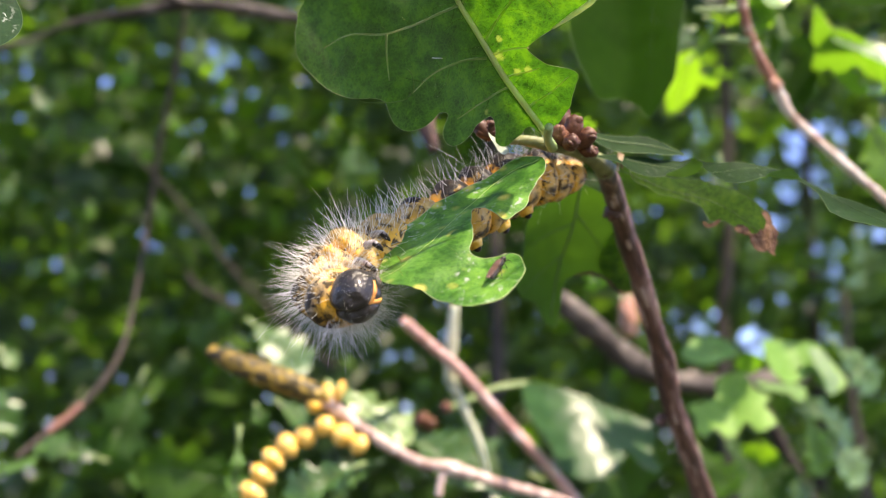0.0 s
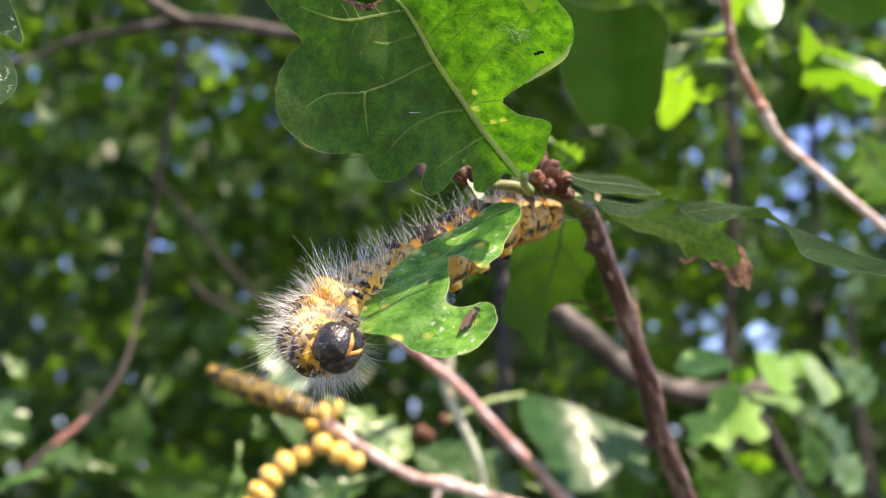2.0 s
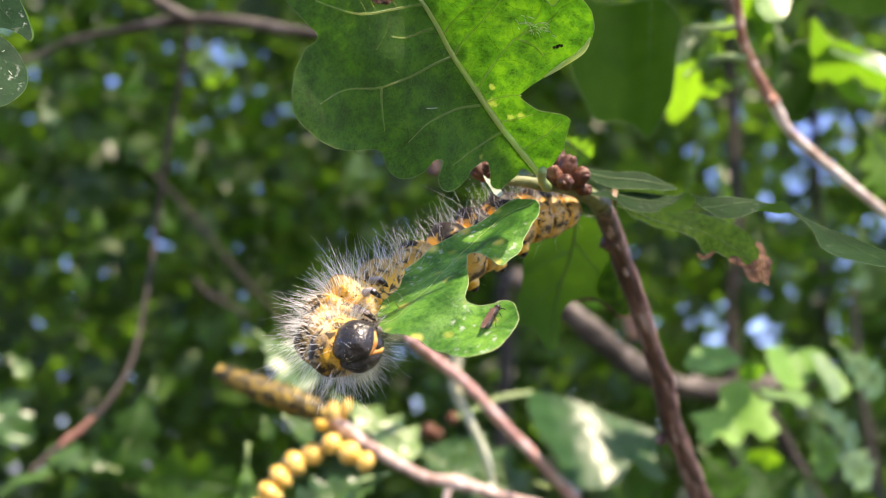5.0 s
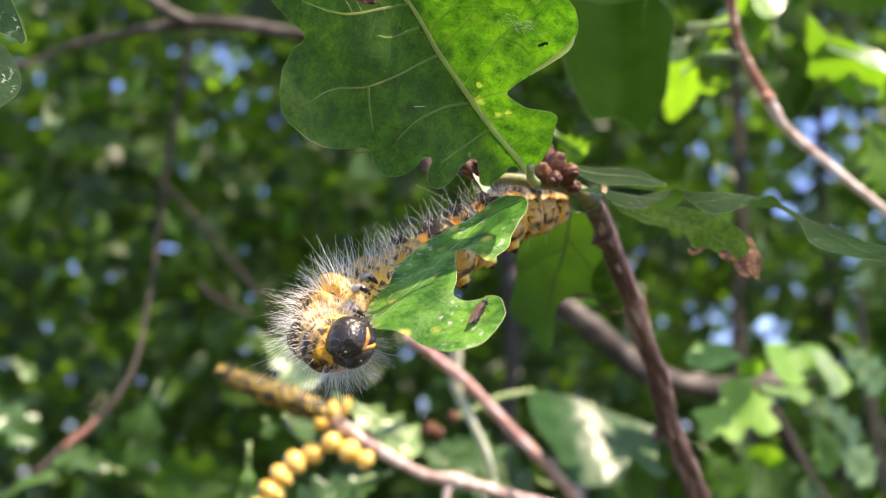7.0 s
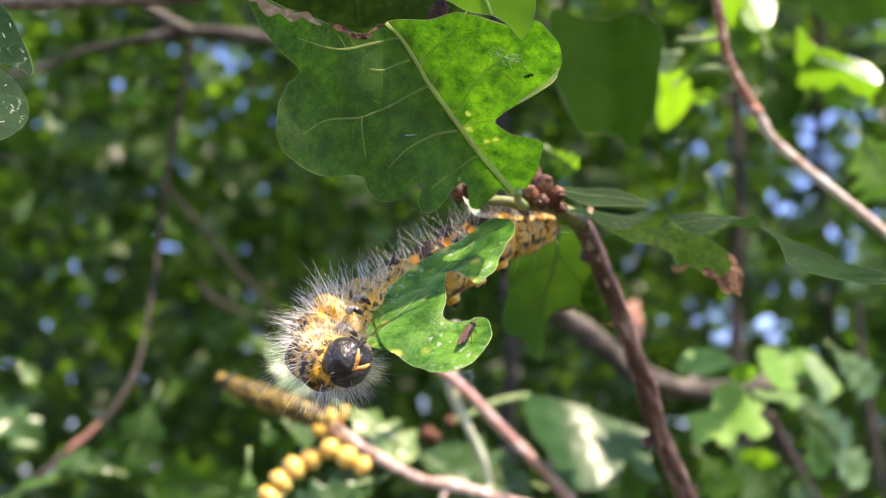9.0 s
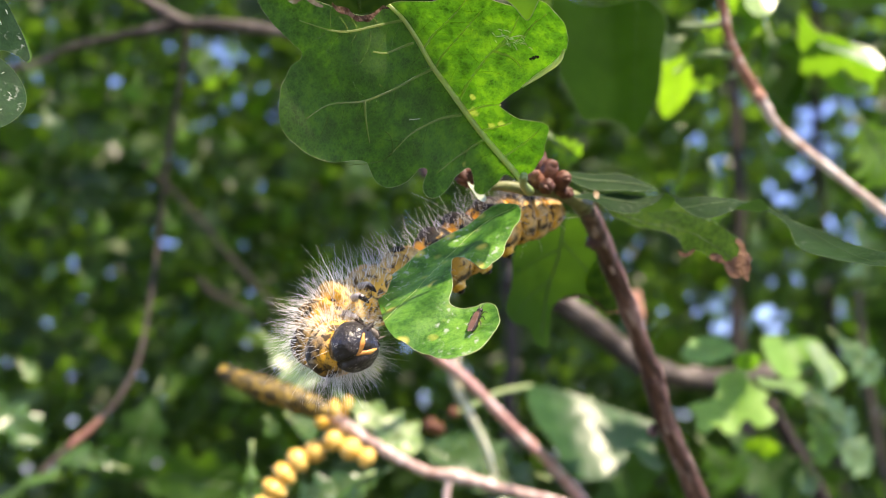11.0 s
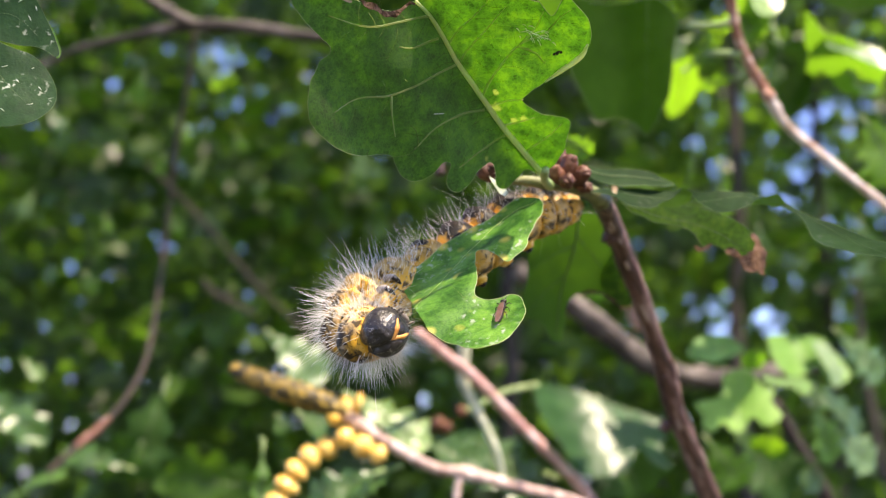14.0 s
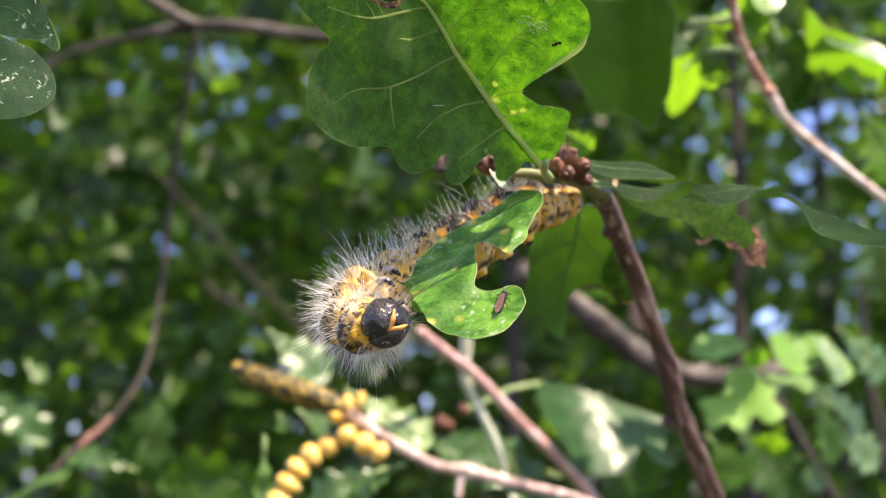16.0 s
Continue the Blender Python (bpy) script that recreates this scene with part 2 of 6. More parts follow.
STALK = plain("green_stalk", (0.3, (0.20, 0.30, 0.10)), (0.7, (0.36, 0.44, 0.2)), scale=250, rough=0.5)
SHOOT = plain("shoot_skin", (0.3, (0.10, 0.11, 0.04)), (0.7, (0.24, 0.25, 0.10)), scale=350, rough=0.5)
BUD = plain("bud_scales", (0.3, (0.045, 0.015, 0.008)), (0.5, (0.095, 0.034, 0.017)), (0.68, (0.19, 0.08, 0.04)), scale=420, rough=0.5, depth=0.0003)
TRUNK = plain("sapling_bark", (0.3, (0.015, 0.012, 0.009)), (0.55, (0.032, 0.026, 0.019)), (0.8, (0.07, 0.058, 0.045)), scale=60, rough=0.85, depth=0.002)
HUMUS = plain("woodland_floor", (0.3, (0.03, 0.025, 0.014)), (0.5, (0.06, 0.06, 0.025)), (0.75, (0.08, 0.10, 0.03)), scale=3.0, rough=0.9, depth=0.03)
HAIR = hair_material()
BLACK = plain("black_shell", (0.3, (0.007, 0.006, 0.005)), (0.75, (0.032, 0.022, 0.016)), scale=600, rough=0.42, depth=0.0003, strength=0.9, spec=0.22, clear=0.05)
ORANGE = plain("orange_skin", (0.3, (0.48, 0.17, 0.03)), (0.5, (0.66, 0.29, 0.07)), (0.7, (0.76, 0.42, 0.15)), scale=900, rough=0.45, depth=0.0001)
YELLOW = plain("yellow_skin", (0.32, (0.25, 0.12, 0.02)), (0.43, (0.60, 0.31, 0.025)), (0.57, (0.76, 0.46, 0.07)), (0.7, (0.85, 0.68, 0.32)), scale=800, rough=0.42, depth=0.0002)
GOLD = plain("golden_skin", (0.3, (0.72, 0.36, 0.04)), (0.7, (0.92, 0.66, 0.2)), scale=300, rough=0.25, depth=0.0002, spec=0.6)
MOUTH = plain("mouth_skin", (0.3, (0.05, 0.04, 0.035)), (0.7, (0.24, 0.19, 0.15)), scale=900, rough=0.3, spec=0.6)
LIMB = plain("pale_leg_skin", (0.3, (0.08, 0.06, 0.055)), (0.5, (0.26, 0.22, 0.21)), (0.7, (0.5, 0.45, 0.43)), scale=700, rough=0.35)
SHELL = plain("black_head_shell", (0.3, (0.006, 0.005, 0.006)), (0.7, (0.035, 0.028, 0.026)), scale=330, rough=0.3, depth=0.0006, strength=0.8, clear=0.3)
MOTTLED = plain("mottled_caterpillar_skin", (0.36, (0.015, 0.012, 0.007)), (0.5, (0.06, 0.042, 0.01)), (0.58, (0.34, 0.22, 0.03)), (0.72, (0.58, 0.42, 0.1)), scale=600, rough=0.5)
STICK = plain("weathered_twig_bark", (0.3, (0.09, 0.065, 0.05)), (0.5, (0.2, 0.155, 0.125)), (0.7, (0.38, 0.31, 0.26)), scale=260, rough=0.7, depth=0.0006)
LOWBARK = plain("pinkish_grey_bark", (0.3, (0.16, 0.095, 0.08)), (0.48, (0.40, 0.27, 0.235)), (0.64, (0.72, 0.60, 0.54)), scale=300, rough=0.5, depth=0.0005)
REDBARK = plain("sunlit_red_bark", (0.3, (0.09, 0.035, 0.025)), (0.55, (0.2, 0.09, 0.065)), (0.75, (0.4, 0.25, 0.2)), scale=260, rough=0.6)
FLAKE = plain("bark_flake", (0.3, (0.26, 0.15, 0.12)), (0.7, (0.56, 0.43, 0.37)), scale=600, rough=0.5)
RUSTY = plain("reddish_twig_bark", (0.3, (0.20, 0.07, 0.04)), (0.5, (0.42, 0.20, 0.13)), (0.7, (0.72, 0.55, 0.45)), scale=300, rough=0.5, depth=0.0005)
WEB = plain("silk", (0.3, (0.7, 0.7, 0.66)), (0.7, (0.9, 0.9, 0.86)), rough=0.3, strength=0.0)
FLYSKIN = plain("fly_body", (0.3, (0.012, 0.008, 0.007)), (0.7, (0.04, 0.026, 0.02)), scale=1500, rough=0.35, depth=0.0001)
WING = plain("fly_wing", (0.3, (0.07, 0.035, 0.028)), (0.7, (0.15, 0.085, 0.07)), scale=900, rough=0.28, depth=0.00005, spec=0.6)


def skin_material(name, pale=(0.66, 0.50, 0.26), ochre=(0.64, 0.34, 0.045), ink=(0.012, 0.010, 0.009), black=1.0):
    """Caterpillar skin on a map of turn (x) and segment (y): black bars lengthwise, broken by an ochre ring, mottled between."""
    m, t, p = nodes(name)
    uv = t.nodes.new("ShaderNodeUVMap").outputs[0]
    xyz = t.nodes.new("ShaderNodeSeparateXYZ")
    t.links.new(uv, xyz.inputs[0])
    fine = grain(t, 1100, 4, 0.65, 0.6)
    broad = grain(t, 380, 3)

    def calc(kind, a, b):
        n = t.nodes.new("ShaderNodeMath")
        n.operation = kind
        for socket, value in zip(n.inputs, (a, b)):
            if isinstance(value, (int, float)):
                socket.default_value = value
            else:
                t.links.new(value, socket)
        return n.outputs[0]

    shake = calc("MULTIPLY", calc("SUBTRACT", broad, 0.5), 0.09)
    turn = calc("ADD", xyz.outputs[0], shake)
    along = calc("ADD", xyz.outputs[1], calc("MULTIPLY", shake, 3.0))
    # the back lies at 0.5 of the turn; bars on the back and down both flanks
    bars = ramp(t, turn, (0.0, (0.3,) * 3), (0.10, (0, 0, 0)), (0.15, (0.8,) * 3), (0.20, (0.1,) * 3), (0.27, (0.15,) * 3), (0.35, (0.15,) * 3),
                (0.395, (1, 1, 1)), (0.605, (1, 1, 1)), (0.65, (0.15,) * 3), (0.73, (0.15,) * 3), (0.80, (0.1,) * 3), (0.85, (0.8,) * 3), (0.90, (0, 0, 0)), (1.0, (0.3,) * 3))
    ring = ramp(t, along, (0.04, (0, 0, 0)), (0.16, (1, 1, 1)), (0.76, (1, 1, 1)), (0.86, (0, 0, 0)))
    dark = mix(t, 1.0, bars, ring, "MULTIPLY")
    dark = mix(t, 1.0, dark, (black, black, black), "MULTIPLY")
    speckle = ramp(t, fine, (0.36, (0.7,) * 3), (0.52, (1.3,) * 3))
    dark = mix(t, 1.0, dark, speckle, "MULTIPLY")
    veins = ramp(t, fine, (0.51, (0, 0, 0)), (0.58, (0.9,) * 3))
    dark = mix(t, 1.0, dark, veins, "LIGHTEN")
    ground = mix(t, ramp(t, broad, (0.38, (0, 0, 0)), (0.62, (1, 1, 1))), ochre, pale)
    ringed = ramp(t, along, (0.0, (1, 1, 1)), (0.2, (0.25,) * 3), (0.72, (0.25,) * 3), (0.9, (1, 1, 1)))
    ground = mix(t, ringed, ground, ochre)
    t.links.new(mix(t, dark, ground, ink), p.inputs["Base Color"])
    p.inputs["Roughness"].default_value = 0.46
    p.inputs["Specular IOR Level"].default_value = 0.2
    bump(t, p, fine, 0.5, 0.0002)
    return m


SKIN = skin_material("caterpillar_skin")
SKIN_MID = skin_material("fore_skin", (0.70, 0.55, 0.30), (0.72, 0.40, 0.05), black=0.45)
SKIN_FRONT = skin_material("collar_skin", (0.62, 0.53, 0.42), (0.78, 0.42, 0.04), black=0.75)


# ---- building helpers: millimetres from the eye's base, x right, y ahead, z up ----
def at(v):
    return TILTED @ (Vector(v) * 0.001) + Vector((0, 0, EYE))


def thing(name, base, label, category, group="", kind=""):
    ob = new(name)
    ob.empty_display_size = 0.005
    ob.location, ob.rotation_euler = at(base), (radians(TILT), 0, 0)
    ob["base"] = tuple(base)
    return tagged(ob, label, category, group, kind)


def part(name, shape, material, parent, label="", smooth=True, uv=None, kind=""):
    """One mesh under a thing or a part, from (vertices in millimetres, faces)."""
    verts, faces = shape
    mesh = bpy.data.meshes.new(name)
    root = parent
    while root.parent:
        root = root.parent
    base = np.array(root["base"])
    mesh.from_pydata(((np.asarray(verts, float) - base) * 0.001).tolist(), [], faces)
    if smooth:
        mesh.polygons.foreach_set("use_smooth", [True] * len(mesh.polygons))
    if uv is not None:
        layer = mesh.uv_layers.new(name="map")
        order = np.zeros(len(mesh.loops), int)
        mesh.loops.foreach_get("vertex_index", order)
        layer.data.foreach_set("uv", np.asarray(uv, float)[order].ravel())
    mesh.materials.append(material)
    ob = new(name, mesh)
    ob.parent = parent
    return tagged(ob, label, kind=kind)


def spline(points, count, closed=False):
    p = np.asarray(points, float)
    n = len(p)
    out = []
    spans = n if closed else n - 1
    for k in np.linspace(0, spans, count, endpoint=not closed):
        i = min(int(k), spans - 1)
        f = k - i
        if closed:
            a, b, c, d = (p[(i + o) % n] for o in (-1, 0, 1, 2))
        else:
            b, c = p[i], p[i + 1]
            a = p[i - 1] if i else 2 * b - c
            d = p[i + 2] if i + 2 < n else 2 * c - b
        out.append(0.5 * (2 * b + (c - a) * f + (2 * a - 5 * b + 4 * c - d) * f**2 + (3 * b - a - 3 * c + d) * f**3))
    return np.array(out)


def unit(v):
    v = np.asarray(v, float)
    return v / np.maximum(np.linalg.norm(v, axis=-1, keepdims=True), 1e-9)


def frames(path, hint=(0.3, 0.2, 0.9)):
    """Along, side and up at each point of a path; up stays near the hint."""
    along = unit(np.gradient(path, axis=0))
    side = unit(np.cross(along, np.asarray(hint, float)))
    return along, side, np.cross(side, along)


def tube(points, radii, sides=10, count=None, rough=0.0, hint=(0.31, 0.17, 0.93), seed=0):
    """A closed round bar along a smooth path, radii spread along it; rough: unevenness as a share of the radius."""
    count = count or 6 * len(points)
    path = spline(points, count)
    radius = np.interp(np.linspace(0, 1, count), np.linspace(0, 1, len(radii)), radii)
    _, side, up = frames(path, hint)
    turn = np.linspace(0, 2 * np.pi, sides, endpoint=False)
    verts = []
    for k in range(count):
        for a in turn:
            lump = 1 + rough * noise.noise(Vector((math.cos(a) * 1.7 + seed * 7, math.sin(a) * 1.7, k * 0.23))) + 0.5 * rough * noise.noise(Vector((seed * 3.0, k * 0.13, 5))) + 0.35 * rough * noise.noise(Vector((math.cos(a) * 4 + seed, math.sin(a) * 4, k * 0.11)))
            verts.append(path[k] + radius[k] * lump * (math.cos(a) * side[k] + math.sin(a) * up[k]))
    faces = [(k * sides + a, (k + 1) * sides + a, (k + 1) * sides + (a + 1) % sides, k * sides + (a + 1) % sides) for k in range(count - 1) for a in range(sides)]
    faces += [tuple(range(sides)), tuple(range((count - 1) * sides, count * sides))[::-1]]
    return np.array(verts), faces


def blob(centre, axes, rings=12, sides=18, lump=0.0, seed=0, shape=None):
    """A rounded body: axes are three vectors, each one half-width long."""
    centre, axes = np.asarray(centre, float), np.asarray(axes, float)
    verts = [centre + axes[2]]
    for i in range(1, rings):
        a = math.pi * i / rings
        for j in range(sides):
            b = 2 * math.pi * j / sides
            d = np.array((math.sin(a) * math.cos(b), math.sin(a) * math.sin(b), math.cos(a)))
            k = 1 + lump * noise.noise(Vector(d * 2.2) + Vector((seed * 3.1, 0, 0)))
            if shape:
                k *= shape(d)
            verts.append(centre + k * (d @ axes))
    verts.append(centre - axes[2])
    last = len(verts) - 1
    ring = lambda i, j: 1 + (i - 1) * sides + j % sides
    faces = [(0, ring(1, j), ring(1, j + 1)) for j in range(sides)]
    faces += [(ring(i, j), ring(i + 1, j), ring(i + 1, j + 1), ring(i, j + 1)) for i in range(1, rings - 1) for j in range(sides)]
    faces += [(last, ring(rings - 1, j + 1), ring(rings - 1, j)) for j in range(sides)]
    return np.array(verts), faces


# ---- leaves ----
class Sheet:
    """A curved leaf surface: an origin, two directions in it, and a bend that lifts it off its plane (towards the third)."""

    def __init__(self, origin, x, y, bend):
        self.o, self.x, self.y = (np.asarray(v, float) for v in (origin, x, y))
        self.n, self.bend = np.cross(self.x, self.y), bend

    def on(self, ab, lift=0.0):
        ab = np.asarray(ab, float).reshape(-1, 2)
        z = np.array([self.bend(a, b) + 0.25 * noise.noise(Vector((a * 0.35, b * 0.35, self.o[0]))) for a, b in ab]) + lift
        return self.o + ab[:, :1] * self.x + ab[:, 1:] * self.y + z[:, None] * self.n

    def blade(self, outline, cell=1.1, ragged=0.0):
        """The sheet inside a smooth closed outline given by the tips and hollows of its lobes."""
        length = sum(math.dist(p, q) for p, q in zip(outline, outline[1:] + outline[:1]))
        rim = spline(outline, max(40, int(length / (0.55 * cell))), True)
        if ragged:
            rim = rim + np.array([[noise.noise(Vector((a, b, 3.0))), noise.noise(Vector((b, a, 9.0)))] for a, b in rim * 0.8]) * ragged
        n = len(rim)
        low, high = rim.min(0), rim.max(0)
        inner = []
        row = 0
        b = low[1]
        while b < high[1]:
            a = low[0] + (row % 2) * cell / 2
            while a < high[0]:
                if np.min(np.hypot(*(rim - (a, b)).T)) > 0.5 * cell:
                    inner.append((a, b))
                a += cell
            b += cell * 0.87
            row += 1
        flat = [Vector(p) for p in rim] + [Vector(p) for p in inner]
        v, _, f, *_ = delaunay_2d_cdt(flat, [(i, (i + 1) % n) for i in range(n)], [], 1, 1e-6)
        self.rim = rim
        return self.on([tuple(p) for p in v]), [tuple(g) for g in f]

    def line(self, points, radii, lift=0.05, sides=6, count=None):
        path = spline(points, count or 5 * len(points))
        return tube(self.on(path, lift), radii, sides, len(path))

    def border(self, radius=0.09, bare=None):
        loop = np.concatenate([self.rim, self.rim[:1]])
        if bare:
            first, last = (int(len(self.rim) * f) for f in bare)
            loop = np.concatenate([self.rim[last:], self.rim[:first]])
        loop = self.on(loop)
        return tube(loop, [radius], 5, len(loop), hint=self.n + 0.13)


def near_leaf(label, frame_of, outline, bend, blade_mat, midrib=None, veins=(), rib=0.4, cell=1.1, ragged=0.0, group="leaves on the near twig", edge=EDGE, rim=0.04, bare=None):
    rib_mat = RIB if blade_mat in (UNDER, UPPER, SUNLIT) else SOFT_RIB
    edge = edge if rib_mat is RIB else SOFT_RIB
    sheet = Sheet(*frame_of, bend)
    ob = thing("oak_leaf", sheet.o, label, "leaf", group)
    part("blade", sheet.blade(outline, cell, ragged), blade_mat, ob)
    part("margin", sheet.border(rim, bare), edge, ob)
    if midrib:
        part("midrib", sheet.line(midrib, [rib, rib * 0.75, rib * 0.45]), rib_mat, ob)
    for v in veins:
        part("vein", sheet.line(v, [rib * 0.42, rib * 0.3, rib * 0.15], 0.02), VEIN if rib_mat is RIB else rib_mat, ob)
    return ob, sheet


def leaf_grid(rows, columns, lobes, seed, waist=0.22):
    """A lobed oak leaf one unit long: base at the origin, tip along y, half-widths by side."""
    rng = random.Random(seed)
    phase = [rng.uniform(-0.5, 0.5) for _ in range(2)]
    verts = []
    for i in range(rows):
        s = i / (rows - 1)
        env = (s + 0.02) ** 0.85 * max(1.0 - s, 0.0) ** 0.42 * 0.62
        for c in np.linspace(-1, 1, columns):
            side = 0 if c < 0 else 1
            w = env * (1 + waist * math.cos(2 * math.pi * lobes * s + phase[side] - 0.6))
            verts.append((c * w, s + abs(c) * 0.06 * math.sin(math.pi * s), 0.0))
    faces = [(i * columns + j, i * columns + j + 1, (i + 1) * columns + j + 1, (i + 1) * columns + j) for i in range(rows - 1) for j in range(columns - 1)]
    return np.array(verts), faces


def set_leaf(label, base, tip, face, width, material, seed=0, cup=0.25, droop=0.12, lobes=4.0, group="leaves of the bush", stalk=0.18, waist=0.28):
    """An oak leaf from its base to its tip, its upper side turned to face."""
    base, tip = np.asarray(base, float), np.asarray(tip, float)
    length = np.linalg.norm(tip - base)
    y = (tip - base) / length
    x = unit(np.cross(y, np.asarray(face, float)))
    z = np.cross(x, y)
    v, f = leaf_grid(34, 9, lobes, seed, waist)
    k = width / length / 0.66
    u = v.copy()
    ripple = np.array([noise.noise(Vector((a * 3 + seed, b * 4, 0))) for a, b, _ in v])
    u[:, 0] *= k
    u[:, 2] = cup * np.abs(u[:, 0]) - droop * v[:, 1] * (v[:, 1] - 0.6) * 2 + 0.07 * ripple
    put = lambda w: base + (w[:, :1] * x + w[:, 1:2] * y + w[:, 2:] * z) * length
    ob = thing("oak_leaf", base, label, "leaf", group)
    part("blade", (put(u), f), material, ob)
    mid = u[4::9]
    part("midrib", tube(put(mid) + 0.15 * z, [0.5, 0.35, 0.12], 6, 34), SOFT_RIB, ob)
    for n in range(1, 5):
        for sign in (-1, 1):
            row = 5 + n * 5
            path = [u[(row - 3) * 9 + 4], u[row * 9 + 4 + sign * 2], u[min(row + 3, 33) * 9 + 4 + sign * 3]]
            part("vein", tube(put(np.array(path)) + 0.12 * z, [0.2, 0.08], 5, 8), SOFT_RIB, ob)
    if stalk:
        back = np.array([[0, -stalk, -0.03], [0, -stalk / 2, -0.01], [0, 0.01, 0]])
        part("petiole", tube(put(back), [0.6, 0.5], 7, 8), STALK, ob)
    return ob


# ---- ground ----
def ground():
    n = 60
    g = np.linspace(-1, 1, n)
    span = np.sign(g) * np.abs(g) ** 3 * 400
    verts = [(x, y, 0.05 * noise.noise(Vector((x * 0.4, y * 0.4, 0))) if abs(x) + abs(y) < 40 else 0.0) for y in span for x in span]
    faces = [(j * n + i, j * n + i + 1, (j + 1) * n + i + 1, (j + 1) * n + i) for j in range(n - 1) for i in range(n - 1)]
    mesh = bpy.data.meshes.new("ground")
    mesh.from_pydata(verts, [], faces)
    mesh.materials.append(HUMUS)
    tagged(new("ground", mesh), "dark woodland floor with leaf litter and moss", "ground", kind="structure")


ground()

# ---- the near twig ----
twig = thing("oak_twig", (58.6, 203.0, -62.4), "reddish-brown oak twig with a cluster of brown buds at its end", "twig")
STEM = [(19.9, 131.0, 6.9), (21.9, 137.0, 6.0), (25.0, 146.0, 2.6), (28.0, 153.0, -2.1), (31.2, 158.0, -8.0), (34.1, 163.0, -13.9), (36.5, 167.0, -18.9), (38.8, 171.0, -23.6), (41.5, 176.0, -30.8), (45.3, 182.0, -37.9), (49.6, 189.0, -45.9), (58.6, 203.0, -62.4)]
STEM_SIZE = [1.3, 1.5, 1.6, 1.62, 1.6, 1.62, 1.68, 2.1, 1.85, 1.9, 2.05, 2.2]
part("stem", tube(STEM, STEM_SIZE, 18, 170, 0.09, seed=1), BARK, twig)
part("shoot", tube([(20.6, 132.0, 6.7), (18.0, 128.0, 7.8), (14.9, 125.0, 8.5), (11.7, 122.0, 8.6), (8.7, 121.0, 9.0), (6.2, 121.0, 8.9)], [1.5, 1.05, 0.9, 0.8, 0.7, 0.4], 12, 40, 0.15, seed=2), SHOOT, twig, "short green shoot")
rng = random.Random(21)
stem_line = spline(STEM, 200)
stem_size = np.interp(np.linspace(0, 1, 200), np.linspace(0, 1, 12), STEM_SIZE)
stem_along = unit(np.gradient(stem_line, axis=0))
for k in range(34):
    i = rng.randrange(25, 185)
    out = unit(np.cross(stem_along[i], (rng.gauss(0, 1), rng.gauss(0, 1), rng.gauss(0, 1))))
    if out[1] > 0.3:
        out = -out
    across = np.cross(out, stem_along[i])
    long, wide = rng.uniform(0.8, 2.6), rng.uniform(0.12, 0.4)
    part("bark_flake", blob(stem_line[i] + out * stem_size[i] * 0.97, [stem_along[i] * long * 1.5, across * wide, out * 0.16], 7, 9, 0.5, k), FLAKE if k % 3 else BARK, twig, "pale flake of bark" if k % 3 else "")
part("bud_scar", blob((38.6, 169.7, -23.0), [(1.5, 0, 0.2), (0, 1.3, 0), (0, 0.3, 1.6)], lump=0.4), BARK, twig)
part("bud_scar", blob((24.2, 145.5, 1.8), [(1.3, 0, 0.3), (0, 1.2, 0), (0, 0.3, 1.5)], lump=0.4, seed=4), BARK, twig)
part("bud_scar", blob((40.2, 177.5, -34.6), [(1.0, 0, 0.4), (0, 0.9, 0), (-0.2, 0.3, 1.2)], lump=0.4, seed=6), BARK, twig)


def bud(centre, way, size, seed):
    """A pointed bud of overlapping scales."""
    way = unit(way)
    side = unit(np.cross(way, (0.2, 0.9, 0.1)))
    other = np.cross(way, side)
    centre = np.asarray(centre, float)
    body = part("bud", blob(centre, [side * size * 0.62, other * size * 0.62, way * size], 10, 14, 0.1, seed), BUD, twig, "brown bud")
    rng = random.Random(seed)
    for k in range(7):
        a = k * 2.4 + rng.random()
        out = math.cos(a) * side + math.sin(a) * other
        lift = way * size * (-0.35 + 0.14 * k)
        part("scale", blob(centre + lift + out * size * (0.40 - 0.03 * k), [np.cross(out, way) * size * 0.36, out * size * 0.27, way * size * 0.5 + out * 0.25], 7, 9, 0.12, seed + k), BUD, body)


for k, (spot, way, size) in enumerate([((12.9, 122.0, 9.8), (-0.3, -0.5, 0.5), 1.7), ((14.7, 123.0, 10.6), (0.1, -0.3, 0.9), 2.1), ((16.0, 123.0, 9.7), (0.5, -0.6, 0.3), 2.0),
                                       ((14.1, 121.0, 8.9), (0.1, -0.9, 0.1), 1.7), ((13.7, 125.0, 12.0), (-0.1, 0.2, 1), 1.9), ((16.8, 124.0, 8.3), (0.8, -0.4, -0.3), 1.4),
                                       ((3.0, 121.0, 10.4), (-0.5, 0.1, 0.6), 1.6), ((4.0, 121.0, 10.1), (0.2, -0.3, 0.7), 1.4)]):
    bud(spot, way, size, k)
part("bract", tube([(21.6, 128.0, 8.4), (21.4, 127.5, 7.5), (21.2, 127.0, 6.7), (21.3, 127.0, 6.1)], [0.35, 0.2, 0.1], 6), DRY, twig, "dry wisp of old bud scale")
part("bract", tube([(21.9, 128.0, 8.3), (21.7, 127.5, 7.3), (21.8, 127.0, 6.4)], [0.3, 0.12], 6), DRY, twig, "dry wisp of old bud scale")

